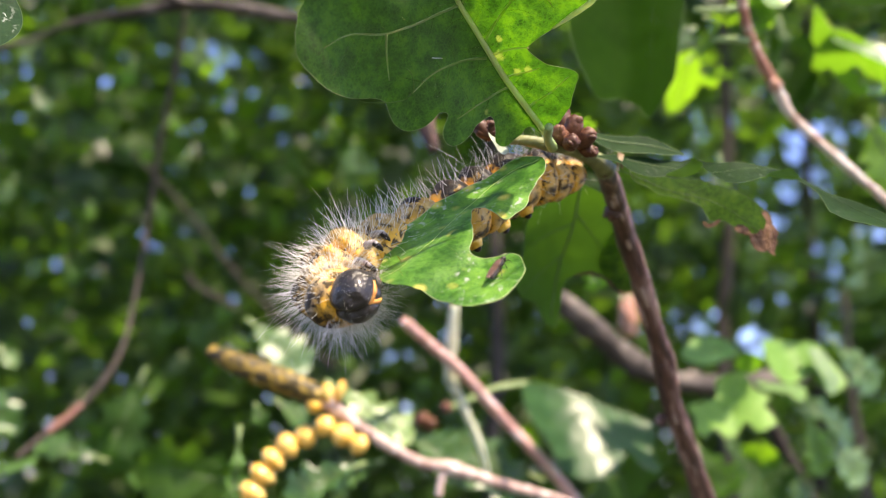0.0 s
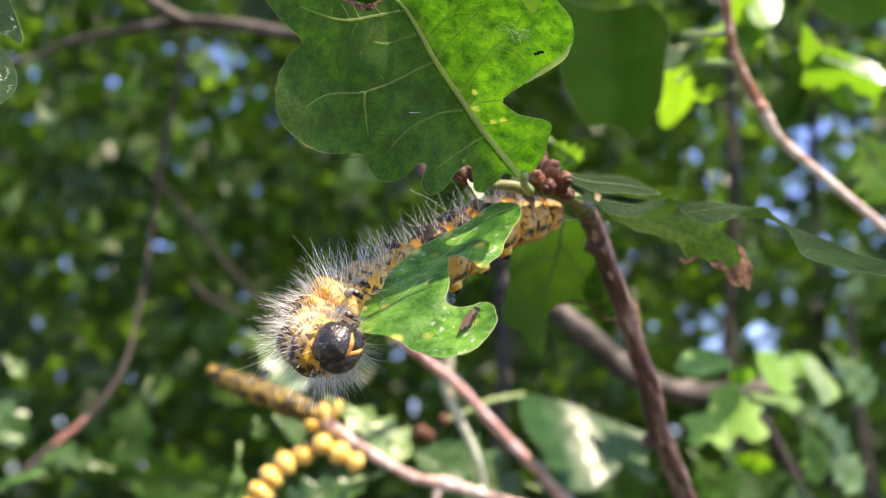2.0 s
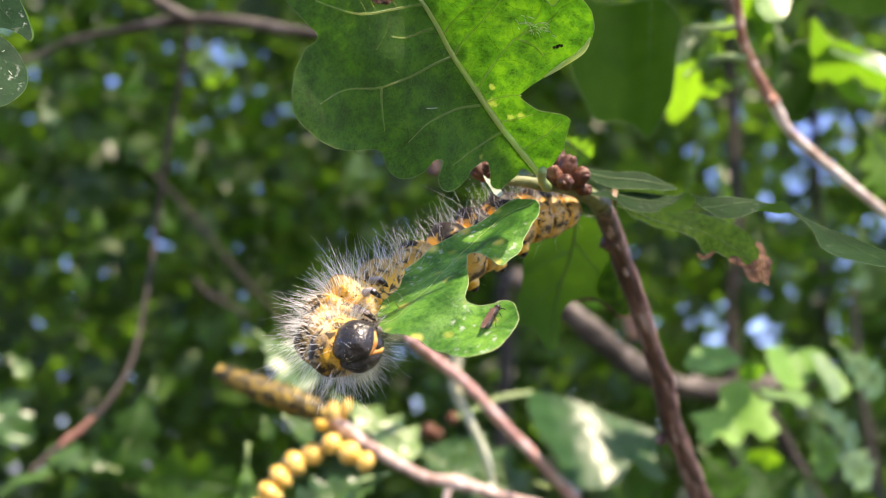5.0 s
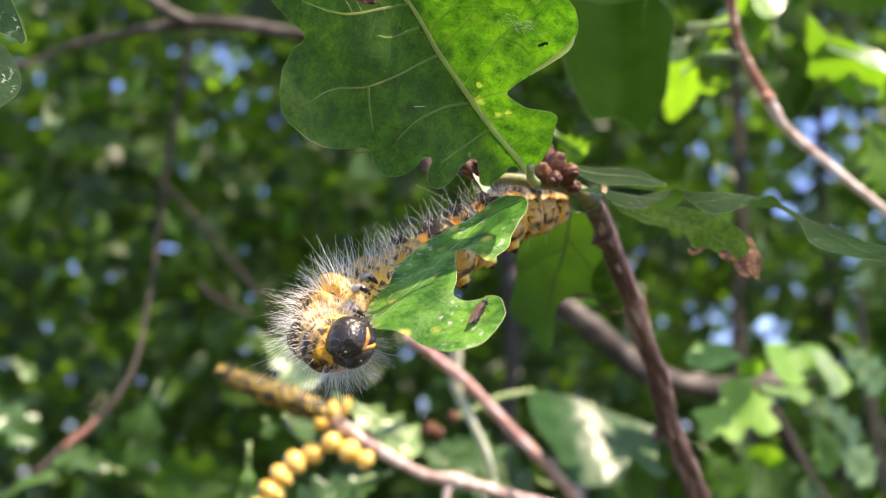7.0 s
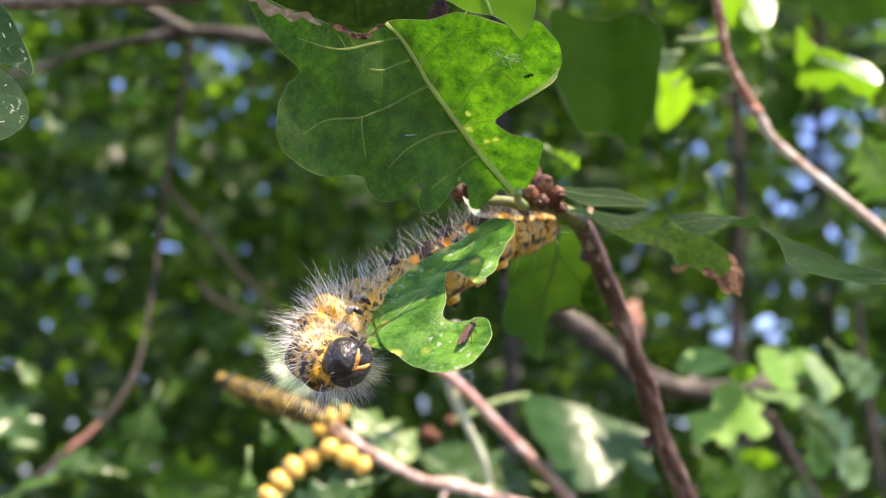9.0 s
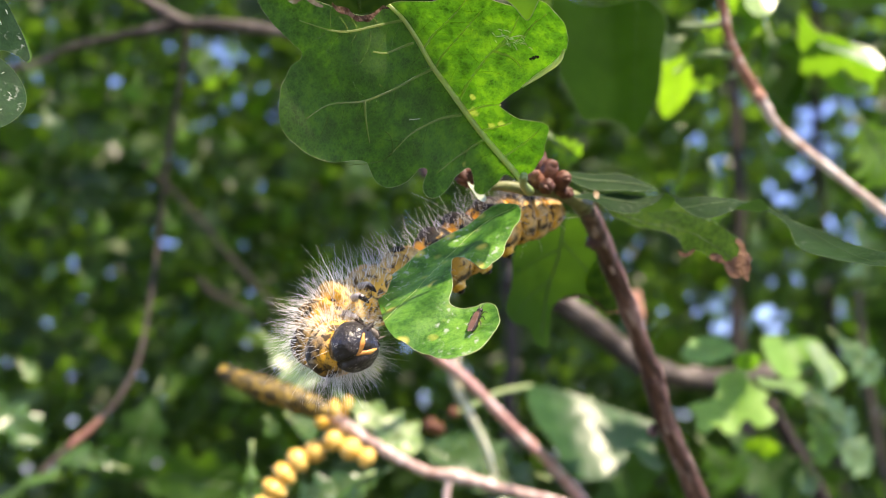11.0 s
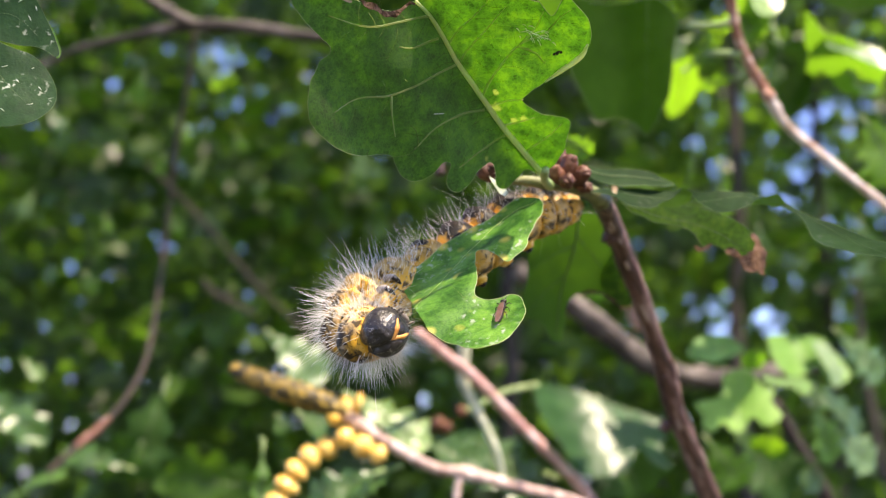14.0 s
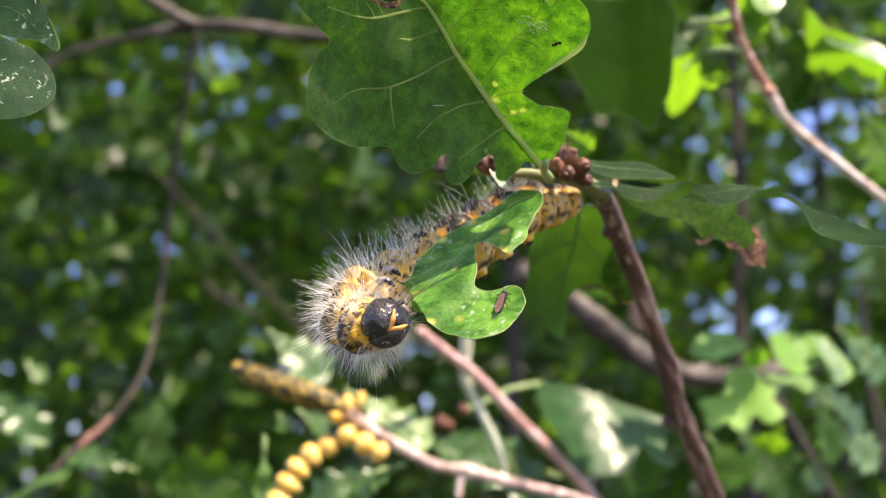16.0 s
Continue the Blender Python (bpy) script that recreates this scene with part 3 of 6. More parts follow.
# ---- leaves on the near twig ----
top_leaf, top_sheet = near_leaf(
    "large oak leaf seen from below, backlit, upper edge eaten",
    ((4.4, 111.3, 17.2), (0.945, 0.325, 0.024), (0.146, -0.488, 0.861)),
    [(7.7, -8.7), (5.7, -8.3), (4.7, -9.4), (3.1, -10.7), (1.5, -10.2), (1.1, -8.6), (0.1, -6.9), (-1.6, -7.8), (-2.7, -9.0), (-4.4, -9.9), (-5.7, -9.4), (-6.3, -8.1), (-5.9, -6.2), (-7.0, -6.1), (-8.6, -7.6), (-10.5, -8.0), (-12.2, -7.3), (-13.2, -5.8), (-14.0, -4.6), (-17.4, -4.1), (-20.1, -3.2), (-22.3, -1.5), (-24.0, 0.3), (-24.5, 2.6), (-24.2, 4.8), (-23.2, 6.5), (-22.0, 7.9), (-24.3, 10.2), (-26.4, 12.6), (-27.6, 15.9), (-23.0, 14.3), (-14.9, 11.7), (-11.7, 12.8), (-7.8, 13.6), (-4.6, 15.2), (1.6, 14.5), (2.8, 15.9), (4.6, 14.7), (5.9, 13.4), (6.9, 11.2), (6.8, 8.9), (5.4, 6.3), (2.8, 2.9), (2.5, 1.6), (4.9, 0.3), (8.3, 0.0), (8.9, -2.5), (9.0, -5.6)],
    lambda a, b: 0.465 * (math.sqrt((0.79 * a + 0.61 * b) ** 2 + 2.25) - 1.5) + 0.135 * (0.79 * a + 0.61 * b) + 0.4 * math.sin(a * 0.45 + b * 0.3),
    UNDER,
    [(8.1, -9.1), (5.3, -6.4), (1.4, -2.6), (-1.5, 0.6), (-3.8, 3.2), (-6.1, 5.8), (-8.2, 8.7), (-10.1, 11.0), (-12.0, 12.6)],
    [[(-5.7, 5.5), (-9.6, 4.0), (-14.5, 2.6), (-18.4, 2.3), (-21.3, 1.2)], [(-14.5, 2.6), (-14.2, 0.6), (-13.5, -2.4)], [(-10.1, 10.9), (-13.9, 10.5), (-18.3, 10.3), (-22.4, 11.4)],
     [(-8.7, 8.4), (-11.8, 7.6), (-13.8, 7.9)], [(-1.5, -0.3), (-5.0, -0.7), (-8.4, -1.6), (-10.9, -4.0)], [(-2.1, 1.4), (-1.1, 6.4), (0.2, 9.2), (2.4, 11.0), (3.1, 13.0), (3.8, 14.4)],
     [(-7.4, 7.6), (-5.6, 11.6), (-4.0, 15.4)], [(-5.6, 5.6), (-4.0, 10.0), (-2.5, 13.4)], [(-0.1, 8.9), (2.1, 8.3), (3.4, 7.2)], [(-0.9, 0.2), (1.1, 1.5), (2.5, 1.9)], [(1.2, -2.4), (2.9, -1.3), (4.3, -0.3)],
     [(4.7, -5.8), (6.3, -3.4), (7.7, -0.8)], [(2.1, -3.4), (-0.7, -5.1), (-4.6, -6.8)], [(0.2, 9.2), (1.2, 11.4), (1.4, 13.6)]],
    rib=0.42, cell=0.95, ragged=0.15, rim=0.02)


def inside(p, rim):
    x, y = p
    hit = False
    for (a, b), (c, d) in zip(rim, np.roll(rim, -1, 0)):
        if (b > y) != (d > y) and x < (c - a) * (y - b) / (d - b) + a:
            hit = not hit
    return hit


def veinlets(ob, sheet, lines, gap, seed):
    """Fine side veins that branch off the larger ones, alternately to both sides."""
    rng = random.Random(seed)
    for points in lines:
        path = spline(points, 60)
        run = np.concatenate([[0], np.cumsum(np.linalg.norm(np.diff(path, axis=0), axis=1))])
        at_length, sign = gap * 0.8, 1
        while at_length < run[-1] - 0.6:
            i = int(np.searchsorted(run, at_length))
            ahead = unit(path[min(i + 1, 59)] - path[i - 1])
            out = np.array((-ahead[1], ahead[0])) * sign
            long = rng.uniform(1.3, 3.2)
            stops = [path[i], path[i] + out * long * 0.5 + ahead * long * rng.uniform(0.1, 0.35), path[i] + out * long + ahead * long * rng.uniform(0.3, 0.8)]
            if all(inside(p, sheet.rim) for p in stops):
                part("veinlet", sheet.line(stops, [0.055, 0.04, 0.02], 0.03, 4, 6), VEINLET, ob)
            at_length += gap * rng.uniform(0.6, 1.4)
            sign = -sign


veinlets(top_leaf, top_sheet, [
    [(-5.7, 5.2), (-9.6, 3.9), (-13.7, 2.4), (-17.0, 1.6), (-20.5, 0.9)], [(-9.5, 10.3), (-13.3, 10.1), (-17.0, 9.9), (-21.5, 10.9)], [(-1.5, -0.7), (-4.8, -1.1), (-8.1, -1.8), (-9.9, -3.3)],
    [(-2.0, 1.8), (-1.1, 6.0), (0.3, 9.0), (2.5, 11.4), (3.3, 13.5)], [(-6.9, 8.2), (-5.6, 11.7), (-4.1, 15.0)], [(-5.1, 5.5), (-3.5, 10.3), (-1.3, 14.0)],
    [(3.9, -4.7), (5.7, -2.6), (7.4, -1.6)], [(2.3, -3.8), (-1.1, -4.7), (-4.5, -5.6)], [(6.8, -7.6), (3.5, -4.2), (0.4, -1.2), (-2.9, 2.7), (-5.8, 5.5), (-9.1, 9.8)]], 1.0, 31)
part("petiole", tube([(10.6, 114.5, 9.9), (10.8, 117.5, 9.0), (11.9, 121.5, 8.3)], [0.5, 0.55, 0.7], 8), STALK, top_leaf)
part("curled_edge", top_sheet.line([(6.8, 10.6), (6.7, 8.9), (5.5, 6.5), (4.1, 4.7)], [0.12, 0.34, 0.3, 0.1], 0.1, 8), RIB, top_leaf, "pale curled edge")
part("dry_edge", Sheet((4.4, 111.3, 17.2), (0.945, 0.325, 0.024), (0.146, -0.488, 0.861), lambda a, b: 0.465 * (math.sqrt((0.79 * a + 0.61 * b) ** 2 + 2.25) - 1.5) + 0.135 * (0.79 * a + 0.61 * b) + 0.4 * math.sin(a * 0.45 + b * 0.3) + 0.45).blade(
    [(-28.4, 16.7), (-26.9, 16.0), (-25.5, 15.1), (-24.0, 14.8), (-22.7, 14.4), (-21.5, 14.1), (-20.1, 13.2), (-20.6, 13.0), (-21.9, 13.5), (-23.1, 13.3), (-24.5, 13.9), (-25.9, 14.1), (-27.1, 15.0), (-28.2, 15.8)], 0.7, 0.5), DRY, top_leaf, "dry tan chewed edge")
part("dry_edge", Sheet((4.4, 111.3, 17.2), (0.945, 0.325, 0.024), (0.146, -0.488, 0.861), lambda a, b: 0.465 * (math.sqrt((0.79 * a + 0.61 * b) ** 2 + 2.25) - 1.5) + 0.135 * (0.79 * a + 0.61 * b) + 0.4 * math.sin(a * 0.45 + b * 0.3) + 0.45).blade(
    [(-18.8, 13.3), (-17.1, 12.6), (-15.5, 11.9), (-14.0, 12.2), (-12.3, 12.7), (-12.1, 12.5), (-13.7, 11.8), (-15.3, 11.2), (-16.9, 11.9), (-18.5, 12.8)], 0.7, 0.5), DEAD, top_leaf, "brown chewed edge")

fold = Sheet((4.4, 111.3, 17.2), (0.945, 0.325, 0.024), (0.146, -0.488, 0.861), lambda a, b: 0.465 * (math.sqrt((0.79 * a + 0.61 * b) ** 2 + 2.25) - 1.5) + 0.135 * (0.79 * a + 0.61 * b) + 0.4 * math.sin(a * 0.45 + b * 0.3) + 0.1 + 0.09 * max(0.0, a + 17.0))
fold.blade([(-17.0, -4.1), (-14.7, -4.7), (-12.2, -4.5), (-11.0, -3.7), (-10.8, -2.7), (-11.4, -1.2), (-13.0, -0.6), (-15.5, -1.3)], 0.8)
part("curled_edge", fold.border(0.055, (0.72, 0.999)), PALE_UNDER, top_leaf, "curled edge of a lobe")

front_leaf, front_sheet = near_leaf(
    "bright green half-eaten oak leaf, sunlit, with chewed hollows and yellow specks",
    ((1.8, 109.6, -0.1), (0.873, -0.488, 0.0), (0.395, 0.706, 0.588)),
    [(2.2, 11.0), (4.9, 9.7), (5.9, 8.2), (5.9, 5.9), (5.7, 3.1), (5.9, 0.7), (5.2, -0.8), (4.4, -2.0), (3.1, -1.3), (1.6, -0.4), (0.0, 0.1), (0.4, -1.8), (2.2, -5.4), (2.8, -8.0), (4.2, -8.5), (5.7, -7.8), (6.6, -7.0), (7.7, -7.2), (9.3, -9.3), (10.1, -12.0), (9.9, -14.6), (9.0, -16.4), (7.1, -17.7), (4.6, -17.0), (2.0, -15.9), (0.2, -15.1), (-0.9, -13.9), (-2.5, -12.3), (-5.5, -8.9), (-7.5, -6.6), (-7.4, -4.1), (-5.8, 0.3), (-4.8, 2.1), (-2.9, 4.5), (-0.7, 7.4), (0.5, 9.8)],
    lambda a, b: -0.006 * (a + 3) ** 2 + 0.004 * (b + 4) ** 2 + 0.5 * math.sin(0.5 * a - 0.2 * b),
    UPPER,
    [(4.7, 9.5), (1.4, 7.1), (-1.2, 0.6), (-2.4, -6.3), (-3.1, -11.8), (-4.4, -14.1)],
    [[(-2.4, -5.7), (3.4, -10.0), (8.4, -11.0)]],
    rib=0.018, cell=0.9, ragged=0.15, rim=0.045, bare=(0.694, 0.806))

bites = [part("bitten_edge", front_sheet.blade(shape, 0.5, 0.0), UPPER, front_leaf) for shape in (
    [(0.4, -15.3), (-1.0, -15.2), (-2.7, -15.4), (-4.4, -14.5), (-6.7, -11.2), (-7.7, -7.9), (-7.5, -7.1), (-4.4, -11.1), (-1.9, -14.0)],
    [(0.2, -15.1), (-0.6, -15.0), (-2.1, -13.8), (-4.4, -11.1), (-7.4, -7.1), (-7.4, -6.6), (-5.5, -9.0), (-2.4, -12.3), (-0.8, -13.9)])]

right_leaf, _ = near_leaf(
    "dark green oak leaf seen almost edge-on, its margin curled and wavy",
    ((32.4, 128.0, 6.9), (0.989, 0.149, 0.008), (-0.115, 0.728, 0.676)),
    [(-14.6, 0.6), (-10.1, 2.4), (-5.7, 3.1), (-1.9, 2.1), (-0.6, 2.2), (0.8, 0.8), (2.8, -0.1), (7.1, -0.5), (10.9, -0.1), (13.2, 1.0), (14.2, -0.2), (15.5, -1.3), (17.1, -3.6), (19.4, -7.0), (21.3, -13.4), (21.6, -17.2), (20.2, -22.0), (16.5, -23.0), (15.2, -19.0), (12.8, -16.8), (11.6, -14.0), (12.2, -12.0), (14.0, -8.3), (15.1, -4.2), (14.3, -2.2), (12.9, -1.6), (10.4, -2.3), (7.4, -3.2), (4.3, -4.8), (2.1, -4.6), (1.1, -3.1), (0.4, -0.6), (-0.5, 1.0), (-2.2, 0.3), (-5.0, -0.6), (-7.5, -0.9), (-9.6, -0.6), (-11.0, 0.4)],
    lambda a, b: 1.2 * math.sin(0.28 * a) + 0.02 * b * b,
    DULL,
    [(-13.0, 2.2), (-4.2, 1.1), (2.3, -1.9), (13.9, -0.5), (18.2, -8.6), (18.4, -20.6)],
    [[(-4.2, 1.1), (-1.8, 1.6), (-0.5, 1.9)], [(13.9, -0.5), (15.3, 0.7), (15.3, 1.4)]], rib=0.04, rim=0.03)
curl = Sheet((32.4, 128.0, 6.9), (0.989, 0.149, 0.008), (-0.115, 0.728, 0.676), lambda a, b: 1.2 * math.sin(0.28 * a) + 0.02 * b * b + 0.2)
for shape in ([(-4.8, -0.5), (-2.5, 0.5), (-1.1, 1.5), (-0.6, 2.1), (-0.2, 1.4), (0.2, 0.3), (-1.0, -1.0), (-3.0, -1.2)], [(7.3, -3.4), (10.1, -1.0), (13.1, 0.9), (14.0, -0.4), (13.1, -1.6), (10.2, -2.8)]):
    part("turned_edge", curl.blade(shape, 0.6), DEEP, right_leaf, "yellow-green underside where the margin turns over")
brown_leaf, _ = near_leaf(
    "drooping green oak leaf with a withered brown tip",
    ((35.8, 135.0, 3.3), (0.974, 0.225, 0.005), (-0.076, 0.306, 0.949)),
    [(-11.9, 3.4), (-8.5, 3.7), (-4.7, 3.3), (-1.4, 3.1), (0.8, 2.2), (3.9, 0.9), (6.9, -1.0), (8.6, -2.0), (9.2, -4.0), (9.6, -6.2), (8.6, -7.5), (7.2, -7.0), (4.9, -5.6), (2.8, -4.3), (1.3, -3.4), (-0.3, -3.3), (-1.0, -2.2), (-1.6, -1.1), (-3.6, 0.0), (-5.8, 0.4), (-7.2, 0.5), (-9.0, 1.2), (-11.3, 1.9)],
    lambda a, b: 0.8 * math.sin(0.35 * a) - 0.02 * b * b,
    BACKLIT,
    [(-13.5, 3.3), (-6.4, 1.5), (-0.1, -0.4), (8.5, -6.4)],
    [[(-3.0, 0.7), (0.4, 2.1), (2.2, 1.7)], [(-1.2, -0.1), (-0.7, -2.0), (-1.1, -3.7)]], rib=0.05, rim=0.035)
part("withered_tip", Sheet((35.8, 135.0, 3.3), (0.974, 0.225, 0.005), (-0.076, 0.306, 0.949), lambda a, b: 0.8 * math.sin(0.35 * a) - 0.02 * b * b + 0.12).blade(
    [(7.5, -2.2), (8.6, -1.9), (9.4, -4.0), (9.8, -6.2), (8.7, -7.8), (7.0, -7.3), (4.9, -6.0), (2.8, -4.7), (4.1, -4.4), (6.3, -5.0), (7.6, -4.4)], 0.9, 0.9), DEAD, brown_leaf, "withered brown tip")
part("withered_spot", Sheet((35.8, 135.0, 3.3), (0.974, 0.225, 0.005), (-0.076, 0.306, 0.949), lambda a, b: 0.8 * math.sin(0.35 * a) - 0.02 * b * b + 0.14).blade(
    [(-1.6, -3.3), (-0.6, -3.6), (1.0, -3.1), (0.3, -4.0), (-1.1, -4.1)], 0.7, 0.2), DEAD, brown_leaf, "brown spot")
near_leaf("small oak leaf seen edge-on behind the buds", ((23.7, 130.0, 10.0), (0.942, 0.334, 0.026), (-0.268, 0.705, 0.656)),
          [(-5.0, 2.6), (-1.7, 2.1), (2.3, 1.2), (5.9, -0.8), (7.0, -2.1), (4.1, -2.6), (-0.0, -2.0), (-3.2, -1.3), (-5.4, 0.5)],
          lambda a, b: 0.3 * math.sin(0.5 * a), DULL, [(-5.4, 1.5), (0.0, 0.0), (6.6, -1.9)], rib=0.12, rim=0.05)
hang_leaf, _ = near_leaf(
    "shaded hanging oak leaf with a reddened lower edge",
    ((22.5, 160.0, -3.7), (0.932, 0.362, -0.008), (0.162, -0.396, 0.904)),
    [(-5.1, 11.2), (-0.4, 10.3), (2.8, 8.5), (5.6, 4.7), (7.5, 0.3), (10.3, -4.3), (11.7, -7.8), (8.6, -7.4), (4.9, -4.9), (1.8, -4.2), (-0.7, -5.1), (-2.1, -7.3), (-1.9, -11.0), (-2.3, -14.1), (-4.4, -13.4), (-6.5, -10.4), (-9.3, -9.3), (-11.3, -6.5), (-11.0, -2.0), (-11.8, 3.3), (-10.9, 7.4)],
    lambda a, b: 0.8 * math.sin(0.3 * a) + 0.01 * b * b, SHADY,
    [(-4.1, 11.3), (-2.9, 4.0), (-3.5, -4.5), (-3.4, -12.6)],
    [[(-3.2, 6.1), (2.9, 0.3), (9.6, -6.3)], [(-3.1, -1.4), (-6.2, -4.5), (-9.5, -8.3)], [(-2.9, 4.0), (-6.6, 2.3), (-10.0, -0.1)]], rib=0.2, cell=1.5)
lobe = Sheet((22.5, 160.0, -3.7), (0.932, 0.362, -0.008), (0.162, -0.396, 0.904), lambda a, b: 0.8 * math.sin(0.3 * a) + 0.01 * b * b + 0.2)
# sheet over the lit half: the light is put into its brighter colour
part("yellowed_lobe", lobe.blade([(4.5, 4.2), (6.9, 0.3), (9.8, -4.2), (11.4, -7.5), (8.6, -7.1), (5.2, -4.6), (3.2, -3.2), (2.8, 0.4)], 1.2, 0.4), BACKLIT, hang_leaf, "lobe coloured yellow-green for the light from behind")
part("red_edge", tube([(32.1, 166.5, -11.0), (29.6, 165.5, -11.0), (26.6, 163.0, -8.7), (23.6, 161.5, -7.9), (21.1, 161.0, -8.3)], [0.1, 0.3, 0.22, 0.3, 0.1], 7, 30, 0.5), DEAD, hang_leaf, "reddish-brown withered edge")

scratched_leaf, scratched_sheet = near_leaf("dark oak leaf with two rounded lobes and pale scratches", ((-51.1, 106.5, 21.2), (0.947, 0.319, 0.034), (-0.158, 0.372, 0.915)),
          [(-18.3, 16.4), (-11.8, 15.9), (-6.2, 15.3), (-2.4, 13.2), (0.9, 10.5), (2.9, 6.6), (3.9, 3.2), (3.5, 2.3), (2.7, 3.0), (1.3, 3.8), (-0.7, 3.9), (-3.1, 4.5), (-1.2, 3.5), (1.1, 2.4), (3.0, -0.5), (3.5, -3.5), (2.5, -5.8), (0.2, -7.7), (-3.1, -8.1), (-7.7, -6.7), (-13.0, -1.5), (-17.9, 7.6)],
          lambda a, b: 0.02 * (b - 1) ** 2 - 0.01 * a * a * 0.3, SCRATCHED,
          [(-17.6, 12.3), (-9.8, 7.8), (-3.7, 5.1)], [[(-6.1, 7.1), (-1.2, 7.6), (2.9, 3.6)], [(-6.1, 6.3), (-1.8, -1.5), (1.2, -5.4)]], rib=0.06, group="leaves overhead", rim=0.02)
part("turned_edge", Sheet((-51.1, 106.5, 21.2), (0.947, 0.319, 0.034), (-0.158, 0.372, 0.915), lambda a, b: 0.02 * (b - 1) ** 2 - 0.01 * a * a * 0.3 - 0.15).blade(
    [(2.2, 7.4), (3.3, 6.0), (4.1, 3.3), (3.7, 2.2), (3.2, 3.2), (2.6, 4.6)], 0.6), SUNLIT, scratched_leaf, "sunlit yellow-green turned margin")
random.seed(41)
for u, v in ((-1.6, 10.4), (-0.4, 9.1), (0.9, 6.9), (1.6, 8.2), (-3.9, 8.8), (-2.7, 7.2), (-6.5, 9.8), (0.8, 0.6), (-0.5, -1.3), (1.9, -2.4), (-2.4, 0.8), (0.3, -4.6), (-3.6, -2.8), (-2.0, -5.6)):
    a, k = random.uniform(0, 3.14), random.uniform(0.35, 0.8)
    part("scratch", scratched_sheet.line([(u, v), (u + k * 0.6 * math.cos(a), v + k * 0.6 * math.sin(a)), (u + k * math.cos(a + 0.15), v + k * math.sin(a + 0.15))], [0.03, 0.065, 0.03], 0.03, 4, 6), CHAFED, scratched_leaf, "pale scratch")
near_leaf("bright sunlit oak leaf overhead", ((6.4, 97.5, 29.1), (0.987, 0.156, 0.025), (0.029, -0.332, 0.943)),
          [(-5.4, 7.0), (-5.7, 3.5), (-5.9, 0.9), (-4.2, -0.1), (-2.3, -1.0), (0.1, -1.3), (1.8, -2.2), (3.4, -3.8), (4.2, -2.6), (4.7, -1.2), (4.7, 0.7), (3.7, 2.4), (4.2, 5.4), (-0.6, 7.9)],
          lambda a, b: 0.4 * math.sin(0.4 * a), SUNLIT, [(-2.5, 7.0), (-1.4, 2.4), (0.1, -1.2)], rib=0.3, group="leaves overhead")
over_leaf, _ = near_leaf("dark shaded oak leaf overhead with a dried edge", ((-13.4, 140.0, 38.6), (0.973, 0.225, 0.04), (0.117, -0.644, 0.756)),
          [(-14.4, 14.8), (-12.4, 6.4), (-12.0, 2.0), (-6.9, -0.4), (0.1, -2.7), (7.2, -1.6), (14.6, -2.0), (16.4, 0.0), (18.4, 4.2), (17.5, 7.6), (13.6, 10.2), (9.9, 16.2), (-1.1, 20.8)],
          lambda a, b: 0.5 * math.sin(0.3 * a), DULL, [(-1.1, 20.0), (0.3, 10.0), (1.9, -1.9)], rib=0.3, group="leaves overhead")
part("withered_tip", blob((0.5, 106.0, 29.8), [(1.2, 0, 0.3), (0, 0.4, 0), (0.3, 0, 2.0)], lump=0.5), DEAD, over_leaf, "curled brown scrap")

# out of view; shaped so that its shadow covers the large leaf's left half
near_leaf("unseen oak leaf overhead, added to shade the leaf below it", ((15.6, 105.5, 46.6), (0.945, 0.325, 0.024), (0.146, -0.488, 0.861)),
          [(-26.0, -4.0), (-25.0, 4.0), (-20.5, 6.8), (-13.5, 5.2), (-9.5, 7.4), (-6.5, 5.2), (-3.4, 2.0), (-0.6, -1.6), (1.8, -4.4), (-2.0, -5.0), (-5.2, -4.4), (-7.5, -7.4), (-12.5, -9.3), (-19.0, -7.4)],
          lambda a, b: 0.3 * math.sin(0.3 * a), SHADY, [(-25.0, -1.0), (-12.0, -0.8), (0.8, -3.6)], rib=0.3, group="leaves overhead")

scrap = thing("bud_scale", (5.2, 117.0, 7.2), "pale papery bud scale stuck between twig and caterpillar", "bud scale")
part("flake", Sheet((4.6, 117.5, 8.1), (0.96, 0.2, -0.2), (0.1, 0.25, 0.96), lambda a, b: 0.12 * a * a - 0.2 * b).blade(
    [(-1.0, 1.2), (-0.5, 0.95), (0.2, 0.75), (1.0, -0.05), (1.5, -0.75), (1.1, -1.2), (0.4, -0.9), (-0.2, -0.1), (-0.7, 0.5)], 0.3, 0.1), CHAFED, scrap)

# silk and crumbs on the backlit leaf
silk = thing("spider_silk", (8.8, 103.9, 24.2), "torn white silk threads stuck under the leaf", "silk")
rng = random.Random(5)
for k in range(26):
    a, b = [(1.3, 10.1)][0]
    a += rng.gauss(0, 1.1) - 0.3
    b += rng.gauss(0, 0.28) - 0.25 * (a - 4.0) * 0.9
    w = rng.uniform(-0.9, 0.3)
    n = rng.uniform(0.3, 0.9)
    part("thread", top_sheet.line([(a, b), (a + n * 0.5 * math.cos(w), b + 0.5 * n * math.sin(w) + 0.1), (a + n * math.cos(w), b + n * math.sin(w))], [0.045, 0.03], 0.35, 4, 6), WEB, silk)
a, b = [(-8.8, 0.1)][0]
part("thread", top_sheet.line([(a, b), (a + 0.7, b - 0.05), (a + 1.4, b - 0.08)], [0.04, 0.03], 0.3, 4), WEB, silk)
crumb = thing("frass_crumb", (10.9, 105.0, 22.7), "small black crumb of caterpillar droppings on a leaf", "droppings")
a, b = [(4.3, 8.7)][0]
